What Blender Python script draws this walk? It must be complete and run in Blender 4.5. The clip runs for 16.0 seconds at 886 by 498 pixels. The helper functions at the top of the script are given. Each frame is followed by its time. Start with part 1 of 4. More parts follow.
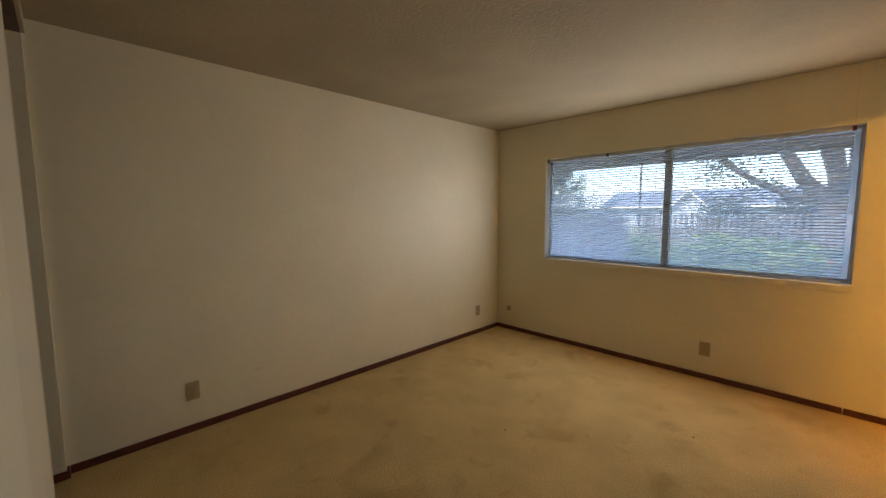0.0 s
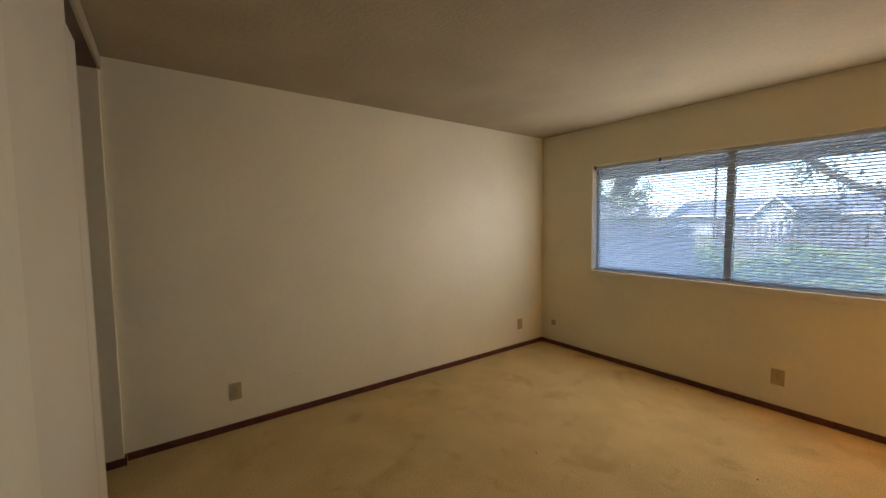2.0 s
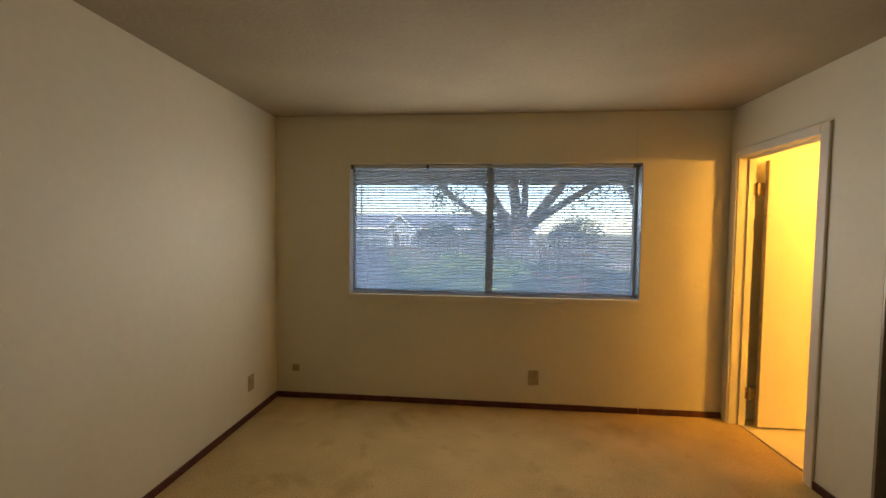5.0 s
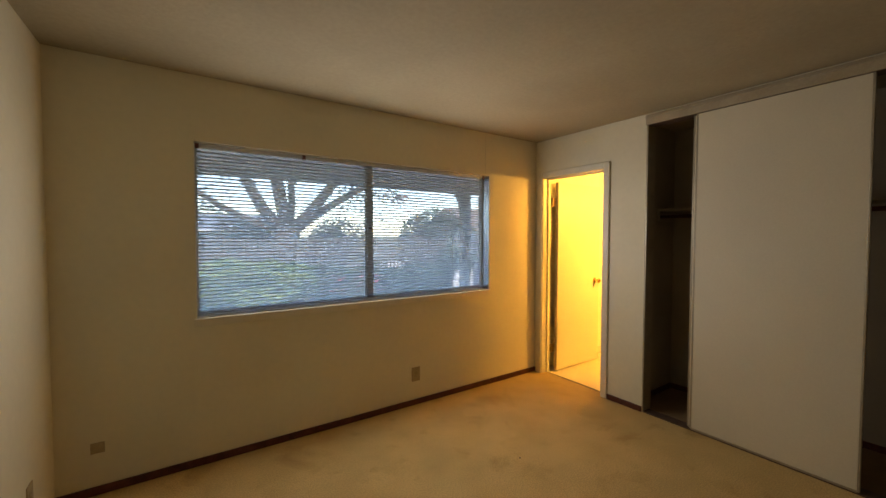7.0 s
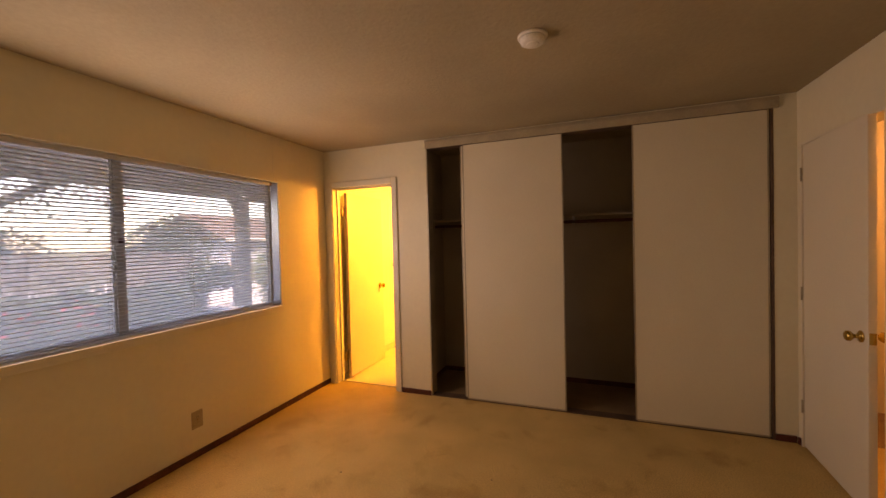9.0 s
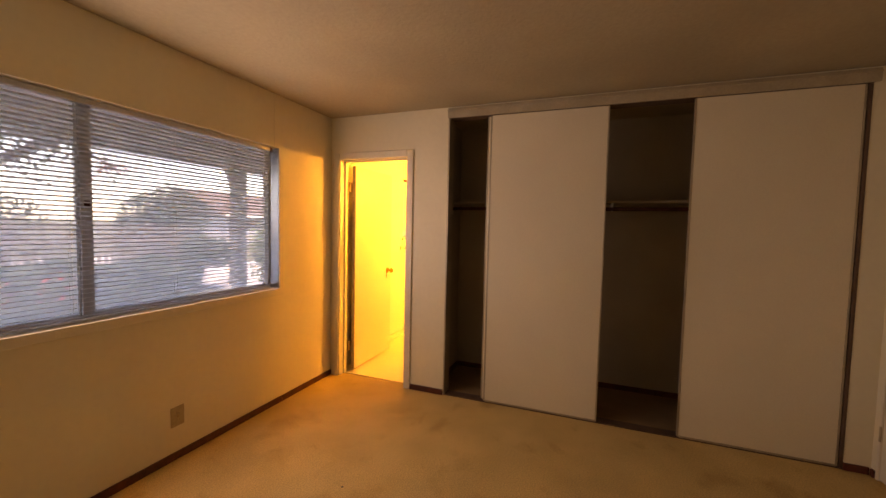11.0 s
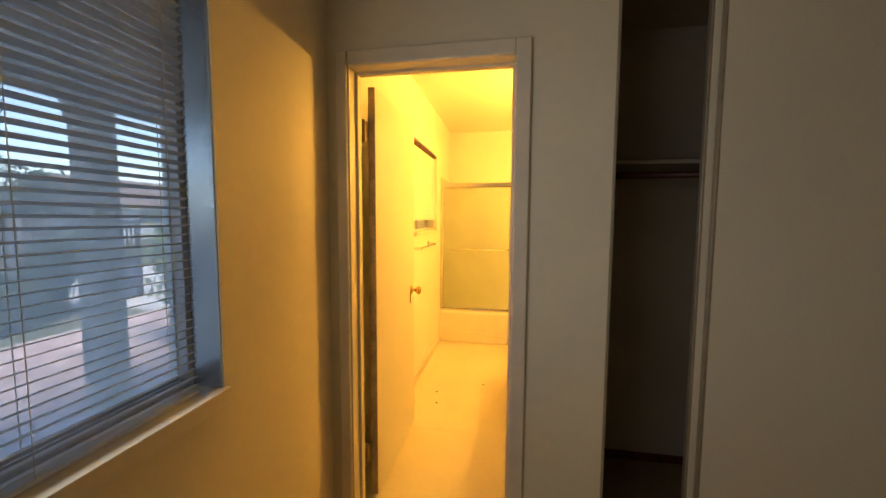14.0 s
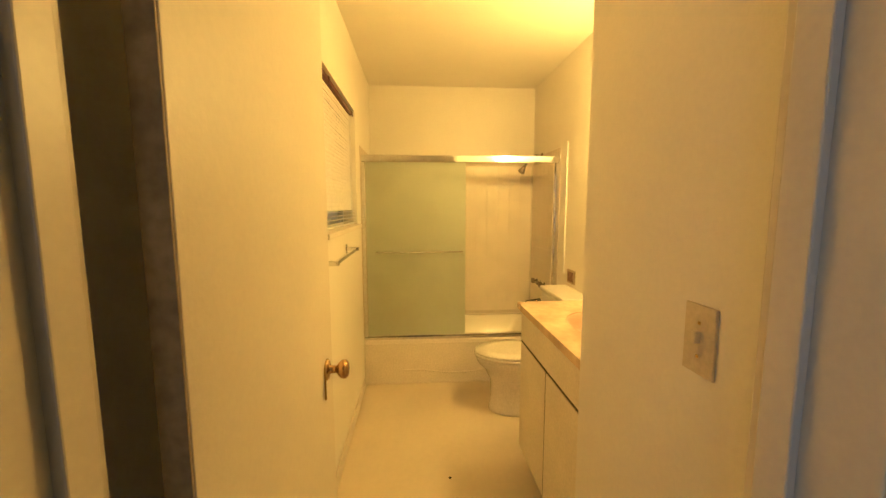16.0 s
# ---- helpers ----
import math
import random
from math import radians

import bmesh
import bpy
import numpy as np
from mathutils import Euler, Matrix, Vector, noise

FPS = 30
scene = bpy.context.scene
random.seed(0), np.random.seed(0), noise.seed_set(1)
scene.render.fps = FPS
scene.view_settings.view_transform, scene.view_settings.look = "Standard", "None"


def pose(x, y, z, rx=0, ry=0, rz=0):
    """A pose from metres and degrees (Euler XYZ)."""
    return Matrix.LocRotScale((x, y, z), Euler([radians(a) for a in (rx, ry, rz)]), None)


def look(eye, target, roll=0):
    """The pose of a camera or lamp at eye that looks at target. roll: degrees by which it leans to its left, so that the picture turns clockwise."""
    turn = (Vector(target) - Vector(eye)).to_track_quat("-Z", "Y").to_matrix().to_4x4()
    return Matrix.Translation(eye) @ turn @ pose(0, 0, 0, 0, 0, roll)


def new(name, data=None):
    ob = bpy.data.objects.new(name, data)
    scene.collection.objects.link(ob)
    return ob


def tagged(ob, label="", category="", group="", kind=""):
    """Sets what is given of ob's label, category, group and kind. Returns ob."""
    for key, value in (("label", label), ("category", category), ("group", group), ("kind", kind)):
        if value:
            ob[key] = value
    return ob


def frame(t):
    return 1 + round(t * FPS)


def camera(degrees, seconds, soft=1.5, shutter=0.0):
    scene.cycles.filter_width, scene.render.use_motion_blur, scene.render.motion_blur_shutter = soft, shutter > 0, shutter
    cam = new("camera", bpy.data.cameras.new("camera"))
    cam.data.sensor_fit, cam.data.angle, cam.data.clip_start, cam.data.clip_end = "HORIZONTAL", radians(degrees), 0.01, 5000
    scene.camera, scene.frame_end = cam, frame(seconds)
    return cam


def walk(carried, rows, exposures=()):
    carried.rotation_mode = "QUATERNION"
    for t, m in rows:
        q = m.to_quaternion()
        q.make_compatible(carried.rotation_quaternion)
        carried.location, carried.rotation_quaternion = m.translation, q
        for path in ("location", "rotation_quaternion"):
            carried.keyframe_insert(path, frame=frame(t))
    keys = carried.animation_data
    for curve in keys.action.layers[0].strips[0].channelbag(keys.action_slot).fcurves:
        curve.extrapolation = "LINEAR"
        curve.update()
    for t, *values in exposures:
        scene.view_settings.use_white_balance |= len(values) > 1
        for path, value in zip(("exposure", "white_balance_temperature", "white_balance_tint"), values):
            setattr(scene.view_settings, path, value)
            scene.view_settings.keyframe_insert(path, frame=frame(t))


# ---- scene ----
cam = camera(98.5, 16.0)
PATH = [
    (0, (2.900, -3.834, 1.443), (1.484, -2.435, 1.252), -0.3),
    (0.5, (2.945, -3.785, 1.447), (1.323, -2.626, 1.277), -0.0),
    (1, (2.962, -3.732, 1.449), (1.277, -2.666, 1.294), -0.0),
    (1.5, (2.981, -3.698, 1.438), (1.305, -2.615, 1.298), -0.5),
    (2, (2.986, -3.668, 1.441), (1.377, -2.489, 1.306), -0.6),
    (2.5, (2.928, -3.649, 1.425), (1.483, -2.27, 1.309), -0.3),
    (3, (2.847, -3.519, 1.455), (1.581, -1.975, 1.344), -0.0),
    (3.5, (2.589, -3.456, 1.457), (1.579, -1.732, 1.366), 0.3),
    (4, (2.328, -3.318, 1.454), (1.583, -1.464, 1.363), 0.5),
    (6.5, (0.797, -2.963, 1.446), (1.606, -1.135, 1.379), 0.2),
    (7, (0.593, -2.801, 1.443), (1.715, -1.147, 1.374), 0.1),
    (7.5, (0.553, -2.696, 1.441), (1.91, -1.228, 1.386), -0.2),
    (8, (0.458, -2.609, 1.443), (2.05, -1.4, 1.392), -0.6),
    (8.5, (0.354, -2.536, 1.442), (2.133, -1.622, 1.396), -1.1),
    (9, (0.36, -2.566, 1.459), (2.231, -1.859, 1.42), -1.4),
    (9.2, (0.361, -2.56, 1.455), (2.261, -1.936, 1.42), -1.3),
    (11.3, (0.773, -2.101, 1.411), (2.637, -1.387, 1.297), 1.3),
    (11.5, (0.842, -1.957, 1.395), (2.707, -1.242, 1.28), 1.1),
    (12, (1.016, -1.658, 1.424), (2.89, -0.973, 1.29), 0.3),
    (12.5, (1.285, -1.406, 1.421), (3.165, -0.741, 1.265), -0.1),
    (13, (1.562, -1.217, 1.402), (3.461, -0.606, 1.254), -0.1),
    (13.5, (1.813, -0.951, 1.404), (3.749, -0.471, 1.264), -0.2),
    (14, (2.118, -0.782, 1.401), (4.081, -0.435, 1.242), 0.3),
    (14.5, (2.447, -0.643, 1.406), (4.427, -0.436, 1.215), 0.3),
    (15, (2.771, -0.484, 1.402), (4.76, -0.423, 1.193), -0.0),
    (15.5, (3.117, -0.438, 1.385), (5.103, -0.502, 1.163), -0.1),
    (16, (3.418, -0.414, 1.406), (5.401, -0.555, 1.186), -0.1),
]
EXPOSURES = [(0, 2.69, 6500, 13), (1.0, 2.89, 6500, 13), (2.5, 2.84, 6600, 13), (4.0, 2.34, 6800, 12), (7.0, 2.44, 7100, 12), (8.0, 2.59, 8500, 27), (9.0, 2.64, 9900, 40), (12.0, 2.49, 9800, 40), (13.0, 2.19, 8600, 30), (13.5, 1.99, 7500, 20), (14.0, 1.74, 6700, 12), (14.5, 1.58, 6000, 8), (15.0, 1.24, 6300, 12), (15.5, 1.04, 6100, 5), (16.0, 0.88, 4700, 5)]
walk(cam, [(t, look(eye, target, roll)) for t, eye, target, roll in PATH], EXPOSURES)


# ---- light ----
world = bpy.data.worlds.new("world")
scene.world = world
world.use_nodes = True
wn = world.node_tree
sky = wn.nodes.new("ShaderNodeTexSky")
sky.sky_type = "NISHITA"
sky.sun_disc = False
sky.sun_elevation = radians(56)
sky.sun_rotation = radians(-146)
sky.air_density, sky.dust_density, sky.ozone_density = 1.0, 0.8, 4.0
wn.links.new(sky.outputs[0], wn.nodes["Background"].inputs[0])
wn.nodes["Background"].inputs[1].default_value = 0.125
sun_data = bpy.data.lights.new("sun", "SUN")
sun_data.energy, sun_data.angle, sun_data.color = 2.2, radians(25), (1, 0.97, 0.93)
sun = new("sun", sun_data)
sun.matrix_world = look((-6, -9, 16), (0, 0, 0))
# the sky's light in the opening of the bedroom window
day_data = bpy.data.lights.new("window_daylight", "AREA")
day_data.shape, day_data.size, day_data.size_y = "RECTANGLE", 2.3, 1.04
day_data.energy, day_data.color = 3.7, (0.97, 0.95, 0.94)
day = new("window_daylight", day_data)
day.matrix_world = pose(1.842, 0.012, 1.47, -90, 0, 0)
LAMP_BATH, LAMP_HALL = 195.0, 19.0


# ---- materials ----
def mat(name, base, rough=0.6, metal=0.0, var=0.08, scale=2.5, fine=0.05, fscale=90, bump=0.0, bscale=300, tint=None, spec=0.5, rand=0.0, trans=0.0, emit=None):
    m = bpy.data.materials.new(name)
    m.use_nodes = True
    t = m.node_tree
    b = t.nodes["Principled BSDF"]
    b.inputs["Roughness"].default_value = rough
    b.inputs["Metallic"].default_value = metal
    b.inputs["Specular IOR Level"].default_value = spec
    b.inputs["Transmission Weight"].default_value = trans
    geo = t.nodes.new("ShaderNodeNewGeometry")
    big = t.nodes.new("ShaderNodeTexNoise")
    big.inputs["Scale"].default_value = scale
    big.inputs["Detail"].default_value = 5
    small = t.nodes.new("ShaderNodeTexNoise")
    small.inputs["Scale"].default_value = fscale
    small.inputs["Detail"].default_value = 2
    for n in (big, small):
        t.links.new(geo.outputs["Position"], n.inputs["Vector"])
    tint = tint or tuple(c * (1 - 2.2 * var) for c in base)
    ramp = t.nodes.new("ShaderNodeValToRGB")
    ramp.color_ramp.elements[0].position, ramp.color_ramp.elements[1].position = 0.36, 0.62
    ramp.color_ramp.elements[0].color, ramp.color_ramp.elements[1].color = (*tint, 1), (*base, 1)
    t.links.new(big.outputs["Fac"], ramp.inputs["Fac"])
    mul = t.nodes.new("ShaderNodeHueSaturation")
    val = t.nodes.new("ShaderNodeMapRange")
    val.inputs["From Min"].default_value, val.inputs["From Max"].default_value = 0.3, 0.7
    val.inputs["To Min"].default_value, val.inputs["To Max"].default_value = 1 - 2 * fine, 1 + fine
    t.links.new(small.outputs["Fac"], val.inputs["Value"])
    last = val.outputs[0]
    if rand:
        info = t.nodes.new("ShaderNodeObjectInfo")
        r = t.nodes.new("ShaderNodeMapRange")
        r.inputs["To Min"].default_value, r.inputs["To Max"].default_value = 1 - rand, 1 + rand
        t.links.new(info.outputs["Random"], r.inputs["Value"])
        mm = t.nodes.new("ShaderNodeMath")
        mm.operation = "MULTIPLY"
        t.links.new(last, mm.inputs[0])
        t.links.new(r.outputs[0], mm.inputs[1])
        last = mm.outputs[0]
    t.links.new(last, mul.inputs["Value"])
    t.links.new(ramp.outputs[0], mul.inputs["Color"])
    t.links.new(mul.outputs[0], b.inputs["Base Color"])
    if bump:
        bn = t.nodes.new("ShaderNodeTexNoise")
        bn.inputs["Scale"].default_value = bscale
        bn.inputs["Detail"].default_value = 3
        t.links.new(geo.outputs["Position"], bn.inputs["Vector"])
        bp = t.nodes.new("ShaderNodeBump")
        bp.inputs["Strength"].default_value = bump
        bp.inputs["Distance"].default_value = 0.01
        t.links.new(bn.outputs["Fac"], bp.inputs["Height"])
        t.links.new(bp.outputs[0], b.inputs["Normal"])
    if emit:
        b.inputs["Emission Color"].default_value = (*emit[0], 1)
        b.inputs["Emission Strength"].default_value = emit[1]
    return m


def stained(m, scale, lo, hi, dark):
    """Scattered worn and soiled patches over the base colour."""
    t = m.node_tree
    b = t.nodes["Principled BSDF"]
    src = b.inputs["Base Color"].links[0].from_socket
    geo = t.nodes.new("ShaderNodeNewGeometry")
    n = t.nodes.new("ShaderNodeTexNoise")
    n.inputs["Scale"].default_value, n.inputs["Detail"].default_value, n.inputs["Distortion"].default_value = scale, 6, 0.5
    t.links.new(geo.outputs["Position"], n.inputs["Vector"])
    r = t.nodes.new("ShaderNodeMapRange")
    r.inputs["From Min"].default_value, r.inputs["From Max"].default_value = lo, hi
    mix = t.nodes.new("ShaderNodeMix")
    mix.data_type, mix.blend_type = "RGBA", "MULTIPLY"
    t.links.new(n.outputs["Fac"], r.inputs["Value"])
    t.links.new(r.outputs[0], mix.inputs[0])
    t.links.new(src, mix.inputs[6])
    mix.inputs[7].default_value = (dark, dark * 0.96, dark * 0.9, 1)
    t.links.new(mix.outputs[2], b.inputs["Base Color"])


M_WALL = mat("wall_paint", (0.74, 0.68, 0.51), 0.55, var=0.03, scale=1.3, fine=0.012, fscale=25, bump=0.05, bscale=160)
# Off-white dimmed in the base colour, as the window lamp throws too much upward.
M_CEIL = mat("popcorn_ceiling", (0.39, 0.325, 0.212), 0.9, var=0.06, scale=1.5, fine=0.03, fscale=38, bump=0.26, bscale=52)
M_BATHWALL = mat("bath_paint", (0.80, 0.76, 0.64), 0.4, var=0.03, scale=1.2, fine=0.01, bump=0.08, bscale=140)
M_CARPET = mat("carpet", (0.68, 0.49, 0.215), 0.97, var=0.10, scale=3.2, fine=0.12, fscale=130, bump=0.7, bscale=220, spec=0.1, tint=(0.60, 0.43, 0.185))
stained(M_CARPET, 2.3, 0.58, 0.70, 0.80)
stained(M_CARPET, 5.5, 0.60, 0.74, 0.86)
# Same carpet as the room, with the closet's shade put into the colour.
M_CARPET_SHADE = mat("closet_carpet_shade", (0.33, 0.225, 0.13), 0.97, var=0.10, scale=3.2, fine=0.12, fscale=130, bump=0.7, bscale=220, spec=0.1)
M_VINYL = mat("vinyl_floor", (0.68, 0.60, 0.43), 0.35, var=0.04, scale=1.5, fine=0.012, fscale=30, bump=0.03, bscale=40)
M_BASE = mat("dark_stained_wood", (0.12, 0.028, 0.018), 0.45, var=0.2, scale=14, fine=0.15, fscale=60, bump=0.1, bscale=90)
M_MARK = mat("faint_mark", (0.52, 0.48, 0.40), 0.7)
# Darker than the room's paint: the dimness inside the closets is in this colour.
M_CLOSET_SHADE = mat("closet_paint_shade", (0.40, 0.345, 0.26), 0.7, var=0.05, scale=2, fine=0.02)
M_HINGE = mat("tarnished_hinge", (0.42, 0.30, 0.15), 0.45, metal=0.4, var=0.15, scale=30)
M_SCUFF = mat("scuffed_wood", (0.30, 0.17, 0.10), 0.7, var=0.2, scale=40, fine=0.2, fscale=90)
# Door paint browned to carry the shade on the hinge-side edge.
M_EDGE_SHADE = mat("shaded_door_edge", (0.52, 0.41, 0.23), 0.6, var=0.12, scale=18, fine=0.08, fscale=70)
M_TRIM = mat("trim_paint", (0.72, 0.66, 0.52), 0.4, var=0.03, scale=6, fine=0.015)
M_DOOR = mat("door_paint", (0.73, 0.67, 0.54), 0.42, var=0.03, scale=1.1, fine=0.012, bump=0.05, bscale=120)
M_PANEL = mat("closet_panel_paint", (0.69, 0.62, 0.47), 0.5, var=0.04, scale=0.9, fine=0.015, bump=0.06, bscale=140)
M_STILE = mat("panel_edge_metal", (0.45, 0.39, 0.29), 0.38, metal=0.5, var=0.08, scale=8)
M_HEAD = mat("closet_header_trim", (0.42, 0.35, 0.24), 0.5, var=0.06, scale=6)
M_TRACK = mat("floor_track_brown", (0.12, 0.07, 0.045), 0.5, var=0.15, scale=10)
M_ALU = mat("aluminium_frame", (0.58, 0.60, 0.62), 0.42, metal=0.35, var=0.05, scale=10, fine=0.03)
M_LINER = mat("jamb_metal", (0.58, 0.62, 0.67), 0.24, metal=0.8, var=0.05, scale=10, fine=0.03)
M_SLAT = mat("blind_slat", (0.72, 0.73, 0.74), 0.35, var=0.03, scale=5, fine=0.02, rand=0.05)
M_CORD = mat("blind_cord", (0.7, 0.7, 0.68), 0.8)
M_BRASS = mat("brass", (0.62, 0.42, 0.13), 0.22, metal=1.0, var=0.1, scale=20)
M_AGED = mat("aged_chrome", (0.42, 0.38, 0.31), 0.25, metal=1.0, var=0.1, scale=25)
M_CHROME = mat("chrome", (0.75, 0.74, 0.71), 0.12, metal=1.0, var=0.03, scale=12)
M_PLATE = mat("almond_plastic", (0.42, 0.33, 0.19), 0.45, var=0.06, scale=30)
M_PLATE2 = mat("ivory_plastic", (0.66, 0.57, 0.37), 0.4, var=0.05, scale=30)
M_DARK = mat("dark_slot", (0.02, 0.017, 0.014), 0.6)
M_WHITEP = mat("white_plastic", (0.78, 0.75, 0.68), 0.45, var=0.03, scale=30)
M_PORC = mat("porcelain", (0.78, 0.74, 0.64), 0.14, var=0.02, scale=5)
M_TUB = mat("enamel_tub", (0.78, 0.72, 0.60), 0.2, var=0.03, scale=4)
M_TILE = mat("glazed_tile", (0.76, 0.68, 0.54), 0.28, var=0.03, scale=6, fine=0.02, rand=0.012)
M_GROUT = mat("grout", (0.69, 0.615, 0.485), 0.85, var=0.08, scale=20)
M_CAB = mat("vanity_paint", (0.74, 0.67, 0.49), 0.4, var=0.04, scale=4)
M_TOP = mat("cultured_marble", (0.64, 0.47, 0.26), 0.25, var=0.10, scale=7, fine=0.05, fscale=30)
M_BOWL = mat("sink_bowl", (0.50, 0.30, 0.15), 0.3, var=0.08, scale=9)
M_MIRROR = mat("mirror", (0.9, 0.9, 0.9), 0.02, metal=1.0, var=0.0, fine=0.0)
M_GLASS = mat("window_glass", (1, 1, 1), 0.0, trans=1.0, var=0.0, fine=0.0)
M_GLASS.node_tree.nodes["Principled BSDF"].inputs["IOR"].default_value = 1.05
def hazy(m, amount, tint):
    """Mixes in a translucent share that lays a pale daylight haze over the material."""
    t = m.node_tree
    out, b = t.nodes["Material Output"], t.nodes["Principled BSDF"]
    tr, mix = t.nodes.new("ShaderNodeBsdfTranslucent"), t.nodes.new("ShaderNodeMixShader")
    tr.inputs["Color"].default_value = (*tint, 1)
    mix.inputs[0].default_value = amount
    t.links.new(b.outputs[0], mix.inputs[1])
    t.links.new(tr.outputs[0], mix.inputs[2])
    t.links.new(mix.outputs[0], out.inputs["Surface"])


# Window haze is put into the glass as a bluish translucent share.
hazy(M_GLASS, 0.32, (0.74, 0.86, 1.0))
# Backlit glow is put into the slats the same way, though aluminium is opaque.
hazy(M_SLAT, 0.42, (0.86, 0.93, 1.0))
M_FROST = mat("frosted_glass", (0.60, 0.645, 0.52), 0.42, trans=0.66, var=0.04, scale=3, fine=0.0)
M_FROST.node_tree.nodes["Principled BSDF"].inputs["IOR"].default_value = 1.2
M_CLEAR = mat("shower_glass", (0.96, 0.97, 0.9), 0.03, trans=1.0, var=0.0, fine=0.0)
M_CLEAR.node_tree.nodes["Principled BSDF"].inputs["IOR"].default_value = 1.15
M_BULB = mat("lit_globe", (1, 0.9, 0.7), 0.4, emit=((1, 0.50, 0.08), LAMP_BATH))
M_HALLBULB = mat("lit_hall_globe", (1, 0.9, 0.7), 0.4, emit=((1, 0.55, 0.22), LAMP_HALL))
M_CONC = mat("porch_concrete", (0.50, 0.46, 0.44), 0.9, var=0.12, scale=1.8, fine=0.08, bump=0.3, bscale=60)
M_PAVE = mat("pink_paver", (0.50, 0.37, 0.34), 0.9, var=0.15, scale=3, fine=0.1, bump=0.3, bscale=70, rand=0.1)
M_GROUND = mat("garden_ground", (0.13, 0.12, 0.07), 1.0, var=0.25, scale=0.7, fine=0.2, fscale=20, tint=(0.07, 0.09, 0.035))
M_ASPH = mat("driveway_concrete", (0.5, 0.49, 0.47), 0.9, var=0.1, scale=1, fine=0.06, bump=0.2)
M_FENCE = mat("weathered_fence", (0.06, 0.07, 0.10), 0.85, var=0.15, scale=5, fine=0.12, fscale=40, rand=0.12)
M_FENCE2 = mat("grey_picket", (0.16, 0.15, 0.145), 0.85, var=0.15, scale=5, fine=0.12, fscale=40, rand=0.15)
M_POST = mat("porch_post_paint", (0.52, 0.50, 0.47), 0.7, var=0.08, scale=4)
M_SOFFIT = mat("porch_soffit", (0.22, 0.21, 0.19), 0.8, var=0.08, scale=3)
M_STUCCO = mat("far_wall", (0.42, 0.44, 0.47), 0.9, var=0.06, scale=1)
M_ROOF = mat("far_roof", (0.15, 0.18, 0.24), 0.9, var=0.15, scale=1.5)
M_ROOF2 = mat("far_roof_brown", (0.16, 0.12, 0.10), 0.9, var=0.15, scale=1.5)
M_WIN = mat("far_window", (0.05, 0.06, 0.08), 0.15)
M_BARK = mat("bark", (0.085, 0.07, 0.06), 0.95, var=0.25, scale=6, fine=0.25, fscale=25, bump=0.8, bscale=18)
M_LEAF = mat("tree_leaf", (0.045, 0.07, 0.035), 0.6, var=0.25, scale=2.5, fine=0.25, fscale=14)
M_LEAF2 = mat("yellow_green_leaf", (0.18, 0.24, 0.05), 0.6, var=0.25, scale=3, fine=0.3, fscale=16, tint=(0.08, 0.15, 0.04))
M_LEAF3 = mat("dark_shrub_leaf", (0.05, 0.085, 0.04), 0.6, var=0.25, scale=3, fine=0.3, fscale=16)
M_PETAL = mat("red_petal", (0.45, 0.03, 0.04), 0.6)

# ---- mesh helpers ----
ORIGIN = {}


def add_box(bm, x0, x1, y0, y1, z0, z1, bev=0.0):
    b = bmesh.new()
    bmesh.ops.create_cube(b, size=1)
    for v in b.verts:
        v.co = Vector((x0 + (v.co.x + .5) * (x1 - x0), y0 + (v.co.y + .5) * (y1 - y0), z0 + (v.co.z + .5) * (z1 - z0)))
    if bev:
        bmesh.ops.bevel(b, geom=b.edges[:], offset=bev, segments=2, affect="EDGES", profile=0.5)
    join(bm, b)
    return bm


def join(bm, b):
    b.verts.index_update()
    vs = [bm.verts.new(v.co) for v in b.verts]
    for f in b.faces:
        try:
            nf = bm.faces.new([vs[v.index] for v in f.verts])
            nf.smooth = f.smooth
        except ValueError:
            pass
    b.free()


def box(x0, x1, y0, y1, z0, z1, bev=0.0):
    return add_box(bmesh.new(), x0, x1, y0, y1, z0, z1, bev)


def boxes(rows, bev=0.0):
    bm = bmesh.new()
    for r in rows:
        add_box(bm, *r, bev)
    return bm


def add_tube(bm, p0, p1, r0, r1=None, seg=12, caps=True):
    r1 = r0 if r1 is None else r1
    p0, p1 = Vector(p0), Vector(p1)
    q = (p1 - p0).to_track_quat("Z", "Y")
    ring = []
    for p, r in ((p0, r0), (p1, r1)):
        ring.append([bm.verts.new(p + q @ Vector((r * math.cos(a), r * math.sin(a), 0))) for a in (2 * math.pi * k / seg for k in range(seg))])
    for k in range(seg):
        f = bm.faces.new((ring[0][k], ring[0][(k + 1) % seg], ring[1][(k + 1) % seg], ring[1][k]))
        f.smooth = True
    if caps:
        bm.faces.new(ring[0][::-1])
        bm.faces.new(ring[1])
    return bm


def tube(p0, p1, r0, r1=None, seg=12):
    return add_tube(bmesh.new(), p0, p1, r0, r1, seg)


def lathe(origin, axis, profile, seg=20, sx=1.0, sy=1.0):
    """profile: (radius, along) from one end to the other; sx, sy stretch the rings."""
    bm = bmesh.new()
    q = Vector(axis).to_track_quat("Z", "Y")
    rings = []
    for r, h in profile:
        rings.append([bm.verts.new(Vector(origin) + q @ Vector((max(r, 1e-4) * sx * math.cos(a), max(r, 1e-4) * sy * math.sin(a), h))) for a in (2 * math.pi * k / seg for k in range(seg))])
    for a, b in zip(rings, rings[1:]):
        for k in range(seg):
            bm.faces.new((a[k], a[(k + 1) % seg], b[(k + 1) % seg], b[k])).smooth = True
    bm.faces.new(rings[0][::-1])
    bm.faces.new(rings[-1])
    return bm


